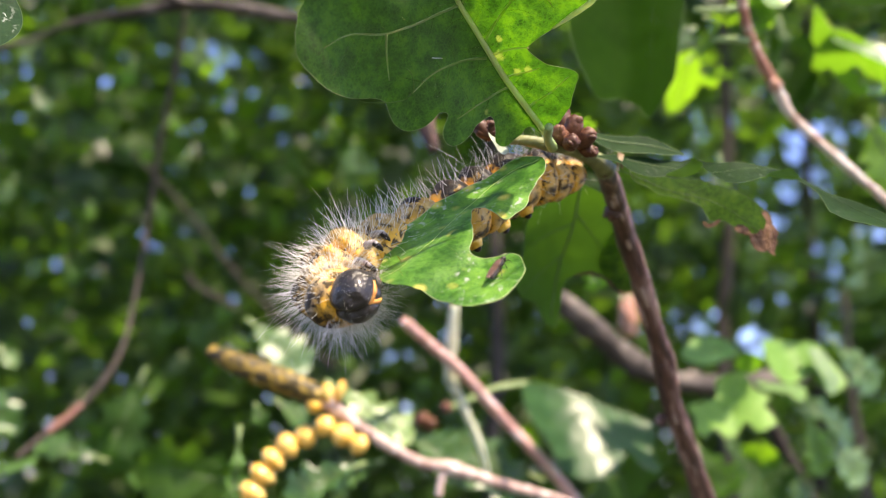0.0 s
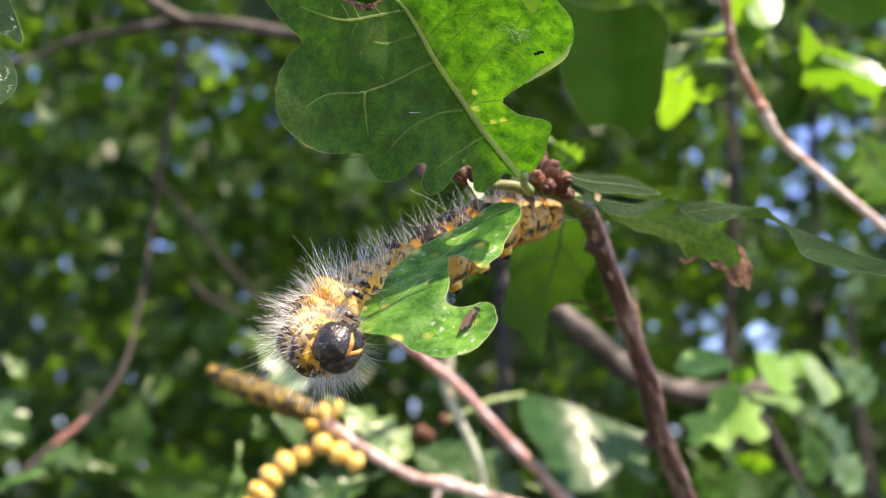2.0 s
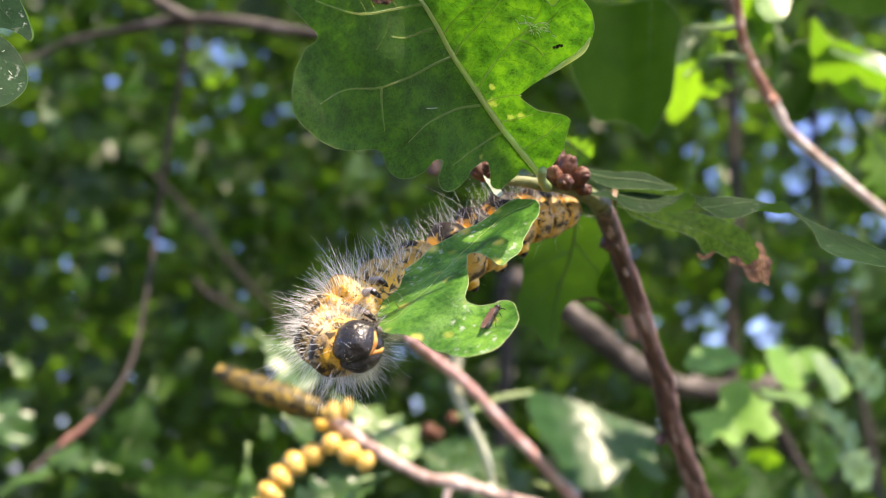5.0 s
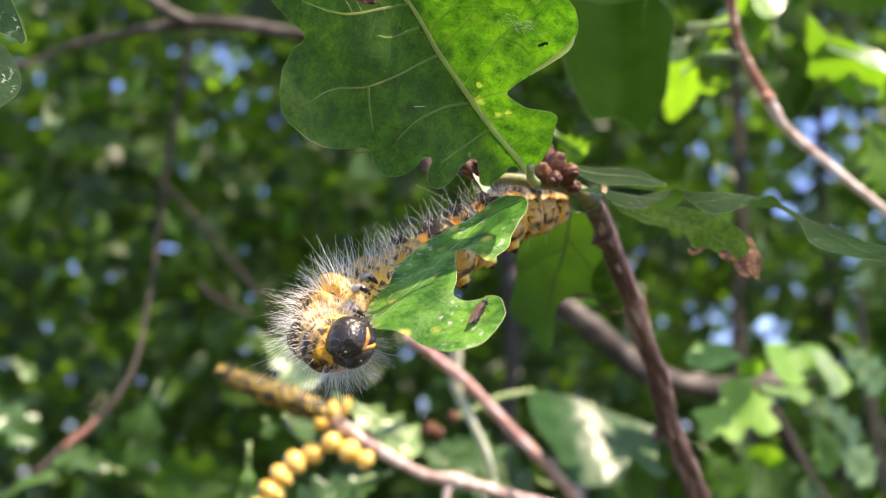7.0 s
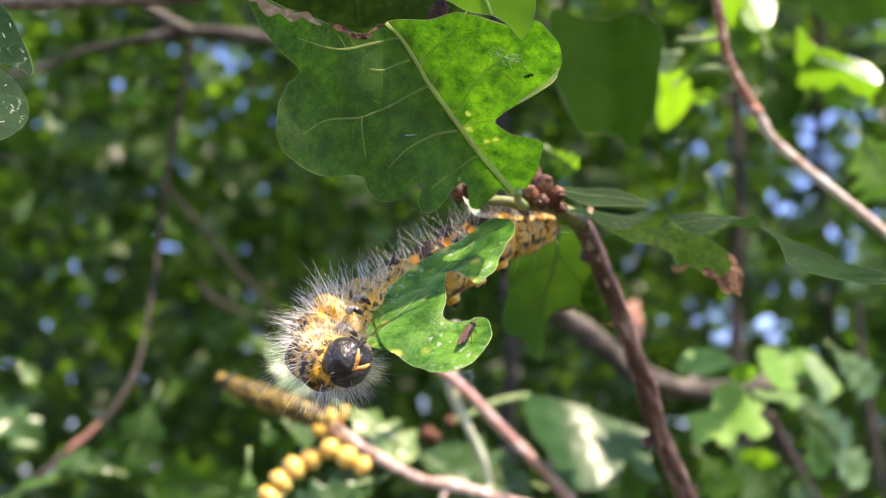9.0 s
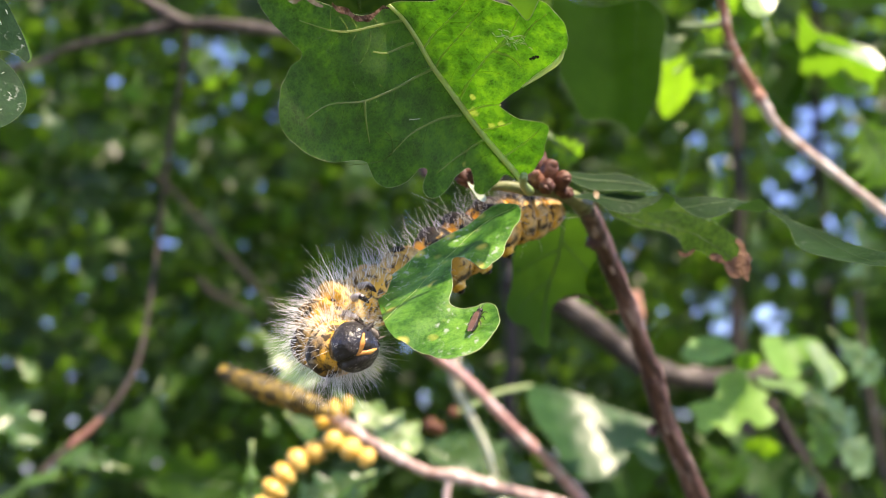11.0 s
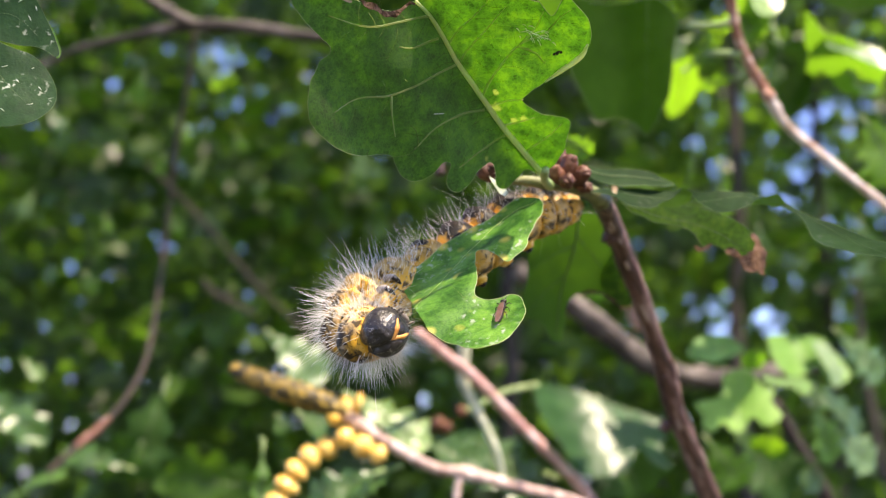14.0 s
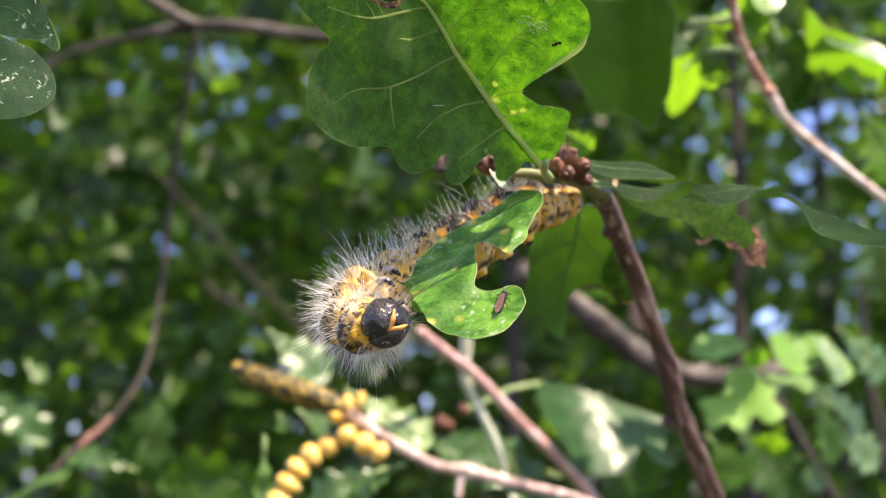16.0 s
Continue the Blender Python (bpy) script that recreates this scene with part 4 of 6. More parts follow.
for da, db, s in ((0, 0, 0.22), (0.34, 0.2, 0.16), (-0.26, -0.2, 0.15), (0.12, 0.24, 0.12)):
    c = top_sheet.on([(a + da, b + db)], 0.25)[0]
    part("crumb", blob(c, np.eye(3) * s, 7, 9, 0.5, da), BLACK, crumb)


# ---- caterpillars ----
def hair_shapes(roots, ways, lengths, rng, thick=0.023, sag=0.25):
    """Fine bent hairs, each a tapered three-sided bar."""
    verts, faces = [], []
    for p, d, n in zip(roots, ways, lengths):
        d = unit(d)
        kink = unit(np.array([rng.gauss(0, 1), rng.gauss(0, 1), rng.gauss(-sag, 1)])) * n * rng.uniform(0.06, 0.36)
        side = unit(np.cross(d, (0.21, 0.55, 0.43)))
        other = np.cross(d, side)
        base = len(verts)
        for k, f in enumerate((0.0, 0.4, 0.75, 1.0)):
            c = p + d * n * f + kink * f * f
            r = thick * (1 - 0.75 * f)
            for a in (0.0, 2.094, 4.189):
                verts.append(c + r * (math.cos(a) * side + math.sin(a) * other))
        for k in range(3):
            for a in range(3):
                b = (a + 1) % 3
                faces.append((base + 3 * k + a, base + 3 * k + b, base + 3 * k + 3 + b, base + 3 * k + 3 + a))
    return np.array(verts), faces


def crawler(ob, path, backs, radii, count, skins, bulge=0.09, hairs=(), seed=0, prolegs=(), saddles=None, flare=1.0, ridge=0.16):
    """A caterpillar's body from the neck backwards: one part for each segment, hairs and prolegs on them; ridge: how high each back stands."""
    rng = random.Random(seed)
    steps = 10
    n = count * steps + 1
    line, back = spline(path, n), unit(spline(backs, n))
    along = unit(np.gradient(line, axis=0))
    up = unit(back - (back * along).sum(1, keepdims=True) * along)
    side = np.cross(along, up)
    size = np.interp(np.linspace(0, 1, n), np.linspace(0, 1, len(radii)), radii)
    sides = 40
    made = [[] for _ in range(count)]

    def skin_at(s, u, f, lift=0.0):
        i = (s + min(max(f, 0.0), 1.0)) * steps
        k = min(int(i), n - 2)
        blend = lambda a: a[k] + (a[k + 1] - a[k]) * (i - k)
        a = 2 * math.pi * (u - 0.5)
        out = math.cos(a) * blend(up) + math.sin(a) * blend(side)
        arch = math.sin(math.pi * min(max(f, 0.0), 1.0))
        swell = 1 - bulge + bulge * 1.6 * arch ** 0.7 - 0.02 * math.cos(6 * math.pi * f)
        hump = ridge * math.exp(-((u - 0.5) / 0.13) ** 2) * arch ** 0.7
        fold = 0.035 * noise.noise(Vector((s * 3.7, u * 9, f * 3))) + 0.02 * noise.noise(Vector((s * 5.1, u * 24, f * 7)))
        return blend(line) + (blend(size) * (swell + hump + fold) + lift) * out

    for s in range(count):
        verts, uv = [], []
        for k in range(steps + 1):
            for j in range(sides):
                u = j / (sides - 1)
                verts.append(skin_at(s, u, k / steps))
                uv.append((u, k / steps))
        faces = [(k * sides + j, k * sides + j + 1, (k + 1) * sides + j + 1, (k + 1) * sides + j) for k in range(steps) for j in range(sides - 1)]
        faces += [tuple(range(sides))[::-1], tuple(range(steps * sides, (steps + 1) * sides))]
        made[s].append(part("segment", (verts, faces), skins[min(s, len(skins) - 1)], ob, uv=uv))
        if saddles and s in saddles:
            rows, columns = 11, 15
            verts = []
            for k in range(rows):
                for j in range(columns):
                    p, q = 2 * k / (rows - 1) - 1, 2 * j / (columns - 1) - 1
                    ragged = 1 + 0.18 * noise.noise(Vector((s * 2.3 + p * 2, q * 2.5, 1)))
                    lift = 0.13 * (1 - max(abs(p), abs(q)) ** 3) - 0.07 + 0.09 * noise.noise(Vector((p * 5, q * 6, s)))
                    verts.append(skin_at(s, 0.5 + 0.1 * saddles[s] * q * ragged * math.sqrt(1 - 0.4 * p * p), 0.5 + 0.39 * saddles[s] * p * ragged, lift))
            faces = [(k * columns + j, k * columns + j + 1, (k + 1) * columns + j + 1, (k + 1) * columns + j) for k in range(rows - 1) for j in range(columns - 1)]
            made[s].append(part("saddle", (verts, faces), BLACK, ob, "black hump on the back"))
        if s in prolegs:
            i = s * steps + steps // 2
            for sign in (-1, 1):
                foot = line[i] - up[i] * size[i] * 1.1 + sign * side[i] * size[i] * 0.5
                leg = part("proleg", tube([line[i] - up[i] * size[i] * 0.7 + sign * side[i] * size[i] * 0.4, foot], [1.3, 1.1, 0.8], 12, 8), YELLOW, ob, "orange proleg with black speckles")
                part("pad", blob(foot, np.eye(3) * 0.55, 8, 10), BLACK, leg)
    for s in range(count):
        amount = hairs[min(s, len(hairs) - 1)] if hairs else 0
        if not amount:
            continue
        roots, ways, lengths = [], [], []
        for _ in range(amount):
            f = rng.random()
            i = min(int((s + f) * steps), n - 1)
            u = min(max(rng.gauss(0.5, 0.17), 0.02), 0.98) if s > 2 else min(max(rng.gauss(0.5, 0.26), 0.0), 1.0)
            a = 2 * math.pi * (u - 0.5)
            out = math.cos(a) * up[i] + math.sin(a) * side[i]
            if s < 3 and out[1] < -0.45 and rng.random() < 0.82:
                continue
            forward = -along[i] * (0.35 if s < 3 else 0.05)
            roots.append(skin_at(s, u, f, -0.05))
            ways.append(out + forward + np.array([rng.gauss(0, 0.2) for _ in range(3)]))
            lengths.append(rng.uniform(1.2, 3.5) * (1.15 if s > 4 else 1.02) * (1.5 if rng.random() < 0.13 else 1) * flare)
        made[s].append(part("hairs", hair_shapes(roots, ways, lengths, rng), HAIR, ob, "fine white hairs", kind="stuff"))
    return made


def own(name, shape, material, parent, label=""):
    """A mesh in its parent's own space, in millimetres."""
    mesh = bpy.data.meshes.new(name)
    mesh.from_pydata((np.asarray(shape[0]) * 0.001).tolist(), [], shape[1])
    mesh.polygons.foreach_set("use_smooth", [True] * len(mesh.polygons))
    mesh.materials.append(material)
    ob = new(name, mesh)
    ob.parent = parent
    return tagged(ob, label)


def skull(d):
    groove = 0.15 * math.exp(-((d[0] / 0.15) ** 2)) * max(0.0, d[2] + 0.25)
    return (1 - groove) * (1 - 0.16 * max(0.0, -d[2] - 0.35)) * (1 + 0.05 * abs(d[0]))


HEAD_SIZE = np.diag((2.65, 2.5, 2.9))


def on_skull(x, y, z, grow=1.0):
    d = unit((x, y, z))
    return grow * skull(d) * (d @ HEAD_SIZE)


def head_of(ob):
    """The head: y is the face, z the crown, the mouth points down."""
    head = own("head", blob((0, 0, 0), HEAD_SIZE, 30, 48, 0.06, 1, skull), SHELL, ob, "glossy black head with an orange V")
    for sign in (-1, 1):
        arm = [on_skull(0.0, 0.9, 0.62), on_skull(0.03 * sign, 0.97, 0.34), on_skull(0.26 * sign, 0.97, -0.02), on_skull(0.5 * sign, 0.9, -0.38)]
        own("marking", tube([p * 0.94 for p in arm], [0.07, 0.26, 0.32, 0.17], 10, 24, hint=(0.2, 0.9, 0.3)), ORANGE, head, "orange band of the V")
        for k in range(5):
            b = 0.5 + 0.22 * k
            own("eye", blob(on_skull(math.sin(b) * 0.95 * sign, math.cos(b), -0.72 - 0.05 * k, 1.0), np.eye(3) * 0.15, 7, 9), BLACK, head)
        root = on_skull(0.45 * sign, 0.75, -0.95)
        own("antenna", tube([root, root + (0.1 * sign, 0.25, -0.45), root + (0.18 * sign, 0.45, -0.8)], [0.16, 0.12, 0.04], 7, 8), MOUTH, head)
        jaw = on_skull(0.28 * sign, 0.45, -1.0, 1.02)
        own("mandible", blob(jaw, [(0.42, 0, 0), (0, 0.4, 0.1), (0, 0, 0.5)], 8, 10, 0.2, sign), BLACK, head)
    own("lip", blob(on_skull(0, 0.7, -0.85, 1.02), [(0.75, 0, 0), (0, 0.35, 0.1), (0, -0.1, 0.4)], 9, 14, 0.15), MOUTH, head, "pale shiny upper lip")
    rng = random.Random(3)
    roots, ways, lengths = [], [], []
    for _ in range(90):
        d = unit([rng.gauss(0, 1), abs(rng.gauss(0, 0.8)), rng.gauss(0.2, 0.8)])
        roots.append(on_skull(*d))
        ways.append(0.5 * d + np.array([rng.gauss(0, 0.6) for _ in range(3)]))
        lengths.append(rng.uniform(0.5, 1.4))
    own("hairs", hair_shapes(roots, ways, lengths, rng, 0.005), HAIR, head, "short pale bristles")["kind"] = "stuff"
    return head


caterpillar = thing("caterpillar", (0.4, 118.0, 0.4), "hairy yellow and black caterpillar feeding on an oak leaf", "caterpillar", "caterpillars")
body = crawler(caterpillar, [(-10.5, 100.5, -9.6), (-12.2, 103.0, -9.8), (-12.9, 105.6, -8.7), (-12.3, 107.4, -7.0), (-10.2, 109.6, -5.8), (-6.1, 113.4, -4.4), (-1.8, 117.3, -2.2), (2.2, 120.6, 0.1), (5.0, 123.2, 2.1), (9.5, 125.8, 4.2), (11.9, 127.5, 4.5), (14.4, 129.0, 5.1), (16.8, 131.0, 6.0)],
               [(-0.7, -0.55, -0.45), (-0.85, -0.4, -0.35), (-0.95, -0.2, 0.1), (-0.85, -0.2, 0.5), (-0.5, -0.35, 0.8), (-0.4, -0.25, 0.87), (-0.35, -0.2, 0.9), (-0.35, -0.2, 0.9), (-0.35, -0.2, 0.9), (-0.35, -0.15, 0.9), (-0.35, 0.0, 0.9), (-0.4, 0, 0.9), (-0.4, 0, 0.9)],
               [2.6, 3.15, 3.0, 2.9, 2.95, 3.2, 3.4, 3.5, 3.4, 3.1, 2.8, 2.4, 1.5], 12, [SKIN_FRONT, SKIN_FRONT, SKIN_FRONT, SKIN_MID, SKIN_MID, SKIN_MID, SKIN], bulge=0.1, hairs=[430, 430, 380, 270, 150, 75, 42, 40, 40, 42, 50, 55],
               seed=2, prolegs=(6, 7, 8), saddles={5: 0.55, 6: 0.86, 7: 0.9, 8: 0.9, 9: 0.9}, ridge=0.4)
for spots in ([(-9.8, 105.5, -4.5), (-9.0, 104.6, -4.2), (-8.3, 104.4, -4.7)], [(-10.7, 104.5, -6.2), (-9.6, 103.2, -6.4), (-8.8, 103.0, -7.0)], [(-9.3, 108.5, -3.3), (-8.3, 107.6, -3.1), (-7.7, 107.5, -3.6)]):
    leg = part("leg", tube(spots, [0.5, 0.33, 0.18], 9, 14), LIMB, caterpillar)
    part("claw", tube([spots[1], spots[2], (spots[2][0] + 0.35, spots[2][1], spots[2][2] - 0.35)], [0.36, 0.28, 0.06], 8, 10), BLACK, leg, "hooked black claw")
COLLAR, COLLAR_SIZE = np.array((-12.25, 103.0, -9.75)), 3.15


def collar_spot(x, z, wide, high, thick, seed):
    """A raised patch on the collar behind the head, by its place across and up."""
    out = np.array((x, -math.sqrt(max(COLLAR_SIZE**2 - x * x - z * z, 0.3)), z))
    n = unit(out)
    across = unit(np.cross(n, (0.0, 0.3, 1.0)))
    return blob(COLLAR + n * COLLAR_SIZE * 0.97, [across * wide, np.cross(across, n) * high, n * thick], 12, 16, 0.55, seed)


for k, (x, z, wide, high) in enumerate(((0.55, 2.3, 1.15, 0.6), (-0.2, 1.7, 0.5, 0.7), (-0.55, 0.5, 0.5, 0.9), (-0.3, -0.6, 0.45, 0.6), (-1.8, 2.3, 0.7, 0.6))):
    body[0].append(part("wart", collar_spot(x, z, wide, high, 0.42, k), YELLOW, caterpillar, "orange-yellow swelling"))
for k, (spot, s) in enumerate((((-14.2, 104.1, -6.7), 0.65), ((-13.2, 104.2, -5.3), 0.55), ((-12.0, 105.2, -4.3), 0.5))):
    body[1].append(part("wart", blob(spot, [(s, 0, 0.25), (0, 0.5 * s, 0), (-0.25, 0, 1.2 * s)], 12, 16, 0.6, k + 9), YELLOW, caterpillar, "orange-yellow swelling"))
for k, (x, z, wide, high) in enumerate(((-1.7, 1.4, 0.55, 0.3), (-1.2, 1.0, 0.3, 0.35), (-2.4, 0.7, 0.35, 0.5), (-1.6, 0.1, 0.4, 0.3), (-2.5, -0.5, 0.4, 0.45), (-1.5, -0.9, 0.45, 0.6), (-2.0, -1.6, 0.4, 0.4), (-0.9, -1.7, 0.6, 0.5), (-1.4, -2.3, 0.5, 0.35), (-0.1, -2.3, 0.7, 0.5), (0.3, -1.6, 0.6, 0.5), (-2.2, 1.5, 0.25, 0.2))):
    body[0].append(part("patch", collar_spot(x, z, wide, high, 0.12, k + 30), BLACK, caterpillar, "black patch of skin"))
rng = random.Random(77)
roots, ways, lengths = [], [], []
for _ in range(240):
    a = rng.uniform(math.radians(-160), math.radians(15))
    out = np.array((math.cos(a), rng.gauss(0.1, 0.35), math.sin(a)))
    roots.append(np.array((-10.4, 102.6, -9.9)) + out * (2.4, 0.4, 2.4))
    ways.append(out + np.array([rng.gauss(0, 0.15) for _ in range(3)]))
    lengths.append(rng.uniform(1.4, 3.6) * (1.4 if rng.random() < 0.12 else 1))
body[0].append(part("ruff", hair_shapes(roots, ways, lengths, rng, 0.017, 0.6), HAIR, caterpillar, "fine white hairs under the head", kind="stuff"))
head = head_of(caterpillar)

second = thing("caterpillar", (-28.1, 221.0, -38.0), "yellow and dark caterpillar stretched along a twig", "caterpillar", "caterpillars")
crawler(second, [(-53.6, 226.0, -28.8), (-47.2, 224.0, -31.3), (-40.3, 223.0, -33.7), (-33.5, 222.0, -35.8), (-26.8, 221.0, -38.6)], [(0.3, -0.5, 0.8)] * 5, [1.5, 2.4, 2.8, 2.9, 2.8, 2.2], 9, [MOTTLED], bulge=0.015, hairs=[12], seed=8, flare=0.8, ridge=0.0)
third = thing("caterpillar", (-25.5, 221.0, -44.6), "arched golden-yellow caterpillar with bulging segments", "caterpillar", "caterpillars")
crawler(third, [(-44.4, 217.0, -66.3), (-42.0, 218.0, -60.8), (-39.6, 219.0, -56.1), (-36.9, 220.0, -52.2), (-33.1, 221.0, -48.8), (-28.0, 222.0, -46.6)], [(-0.4, -0.6, 0.6)] * 6, [2.2, 2.4, 2.45, 2.35, 2.25, 1.9], 6, [GOLD], bulge=0.5, hairs=[16], seed=9, flare=0.6, ridge=0.04)
fourth = thing("caterpillar", (-22.8, 220.0, -45.7), "small golden-yellow caterpillar clinging to a twig", "caterpillar", "caterpillars")
crawler(fourth, [(-27.9, 221.0, -44.6), (-24.9, 220.0, -45.1), (-21.7, 220.0, -46.8), (-18.5, 219.0, -48.3), (-16.2, 219.0, -49.6)], [(-0.2, -0.7, 0.6)] * 5, [1.7, 2.0, 2.1, 2.0, 1.7], 3, [GOLD], bulge=0.5, hairs=[12], seed=10, flare=0.5, ridge=0.04)


# ---- the small fly on the leaf ----
def fly_on(sheet, nose, tail):
    ends = sheet.on([nose, tail], 0.0)
    way = unit(ends[0] - ends[1])
    n = unit(sheet.n)
    side = unit(np.cross(way, n))
    n = np.cross(side, way)
    long = np.linalg.norm(ends[0] - ends[1])
    ob = thing("fly", ends.mean(0), "tiny brown fly with folded wings resting on the leaf", "fly")
    p = lambda f, s, h: (ends[0] + ends[1]) / 2 + way * f * long + side * s + n * h
    p0 = p
    p = lambda f, s, h: p0(f, s * 0.85, h - (0.25 if h > 0.1 else 0))
    own_part = lambda name, shape, mat, label="": own(name, (shape[0] - np.array(ob["base"]), shape[1]), mat, ob, label)
    own_part("thorax", blob(p(0.22, 0, 0.75), [side * 0.42, n * 0.42, way * long * 0.17], 9, 12), FLYSKIN)
    own_part("abdomen", blob(p(-0.12, 0, 0.62), [side * 0.36, n * 0.34, way * long * 0.27], 9, 12), FLYSKIN)
    own_part("head", blob(p(0.44, 0, 0.7), [side * 0.34, n * 0.3, way * 0.26], 9, 12), FLYSKIN)
    for sign in (-1, 1):
        own_part("eye", blob(p(0.45, 0.22 * sign, 0.76), np.eye(3) * 0.17, 7, 9), BLACK)
        wing = blob(p(-0.14, 0.12 * sign, 1.15), [side * 0.27, n * 0.05 + side * 0.03 * sign, way * long * 0.42], 8, 14)
        own_part("wing", wing, WING, "folded brownish wing")
        own_part("antenna", tube([p(0.5, 0.1 * sign, 0.75), p(0.6, 0.25 * sign, 0.9), p(0.72, 0.4 * sign, 0.7)], [0.05, 0.03], 5, 8), FLYSKIN)
        for f, g in ((0.3, 0.45), (0.2, 0.15), (0.1, -0.25)):
            own_part("leg", tube([p(f, 0.25 * sign, 0.6), p((f + g) / 2, 0.75 * sign, 0.75), p(g, 1.0 * sign, 0.05)], [0.07, 0.05, 0.03], 5, 9), FLYSKIN)
    return ob


fly = fly_on(front_sheet, [(6.8, -8.6)][0], [(7.2, -13.3)][0])


# ---- other twigs and branches ----
def twig_of(name, label, category, points, radii, material, rough=0.15, seed=0, sides=12, count=60, base=0):
    ob = thing(name, points[base], label, category)
    part("stem", tube(points, radii, sides, count, rough, seed=seed), material, ob)
    rng = random.Random(seed + 40)
    path = spline(points, 60)
    size = np.interp(np.linspace(0, 1, 60), np.linspace(0, 1, len(radii)), radii)
    along = unit(np.gradient(path, axis=0))
    for k in (9, 22, 33, 45):
        k += rng.randint(-3, 3)
        out = unit(np.cross(along[k], (rng.gauss(0, 1), rng.gauss(0, 1), rng.gauss(0, 1))))
        r = size[k]
        part("knot", blob(path[k] + out * r * 0.55, [along[k] * r * 1.1, np.cross(out, along[k]) * r * 0.7, out * r * 0.75], 8, 10, 0.35, seed + k), material, ob)
    return ob


pale = twig_of("twig", "pale sunlit twig with a reddish upper stretch", "twig", [(74.0, 216.0, 33.8), (78.9, 219.0, 28.1), (87.9, 222.0, 21.5), (105.9, 227.0, 8.9), (126.9, 233.0, -6.8)], [1.25, 1.05, 1.0, 1.05, 1.1], TAN, 0.12, 3, count=70)
part("upper_stem", tube([(57.8, 200.0, 66.7), (62.2, 206.0, 55.3), (64.5, 209.0, 47.4), (68.5, 213.0, 41.3), (74.3, 216.0, 33.5)], [1.1, 1.05, 1.0, 1.1, 1.3], 12, 60, 0.15, seed=3), RUSTY, pale, "reddish brown bark")
part("knot", blob((73.4, 215.0, 34.4), [(1.6, 0.3, 0.3), (0, 1.5, 0), (-0.7, 0, 1.6)], lump=0.4), RUSTY, pale)
part("side_shoot", tube([(66.3, 211.0, 43.0), (62.5, 212.0, 43.5), (58.7, 214.0, 43.7)], [1.0, 0.8, 0.4], 8, 14), STALK, pale)
part("side_shoot", tube([(64.1, 209.0, 49.8), (60.7, 212.0, 49.9), (55.4, 216.0, 50.9)], [0.9, 0.8, 0.5], 8, 14), STALK, pale)
twig_of("twig", "short pinkish-brown twig stub behind the large leaf", "twig", [(-5.5, 192.0, 26.5), (-4.6, 191.0, 22.5), (-3.6, 190.0, 19.0), (-2.5, 189.0, 14.9)], [1.9, 1.8, 1.6, 1.1], BARK, 0.15, 24, count=40)
twig_of("twig", "pinkish bare twig with a broken end", "twig", [(-9.1, 248.0, -22.6), (-7.3, 252.0, -24.7), (-1.4, 260.0, -30.2), (7.4, 270.0, -38.7), (19.5, 282.0, -52.7), (31.0, 288.0, -64.9), (45.1, 296.0, -81.7)], [1.1, 1.35, 1.45, 1.45, 1.5, 1.6, 1.7], PINK, 0.14, 4, count=70)
stalk = twig_of("stalk", "pale green woody stalk", "twig", [(4.5, 268.0, -19.0), (3.9, 270.0, -29.6), (3.6, 272.0, -38.7), (7.5, 274.0, -47.9), (12.5, 276.0, -58.9), (15.0, 278.0, -67.6)], [1.2, 1.7, 1.6, 1.25, 1.0, 0.9], WHITISH, 0.14, 5)
low = twig_of("twig", "brown twig carrying the caterpillars", "twig", [(-29.6, 222.0, -38.8), (-24.4, 223.0, -41.0), (-18.7, 226.0, -45.8), (-11.4, 229.0, -50.9), (-4.0, 231.0, -55.1), (2.9, 232.0, -56.4), (16.3, 236.0, -61.1), (32.5, 242.0, -66.8), (50.0, 250.0, -77.2)], [1.3, 1.5, 1.5, 1.4, 1.35, 1.6, 1.3, 1.3, 1.4], LOWBARK, 0.2, 6, count=80)
part("bud", blob((-25.4, 220.0, -37.2), [(1.4, 0, 0.3), (0, 1.3, 0), (-0.4, 0, 2.0)], lump=0.35), GOLD, low, "yellowish bud")
part("bud", blob((-22.6, 221.0, -36.9), [(1.1, 0, 0.3), (0, 1.1, 0), (0.5, 0, 2.4)], lump=0.35, seed=3), GOLD, low, "yellowish bud")
part("bud", blob((-28.3, 220.0, -40.2), [(1.8, 0, 0.3), (0, 1.6, 0), (-0.4, 0, 1.6)], lump=0.25, seed=5), YELLOW, low, "yellowish bud")
part("side_shoot", tube([(2.2, 232.0, -56.2), (1.1, 231.0, -58.9), (0.5, 230.0, -62.8)], [1.2, 1.0, 0.9], 8, 14), LOWBARK, low)
catkin = twig_of("stalk", "thin yellowish leaf stalk", "twig", [(2.9, 300.0, -53.4), (9.1, 300.0, -51.2), (15.4, 301.0, -47.8), (21.7, 302.0, -46.2), (29.0, 303.0, -45.2)], [0.9, 0.9, 0.8, 0.9, 0.8], STALK, 0.1, 7)
for k, (u, v, d) in enumerate(((-3.8, 290.0, -55.0), (-1.6, 291.0, -56.6), (3.3, 292.0, -51.6))):
    part("bud", blob((u, v, d), np.eye(3) * (2.4 - 0.3 * k), 9, 12, 0.3, k), BUD, catkin, "reddish bud")

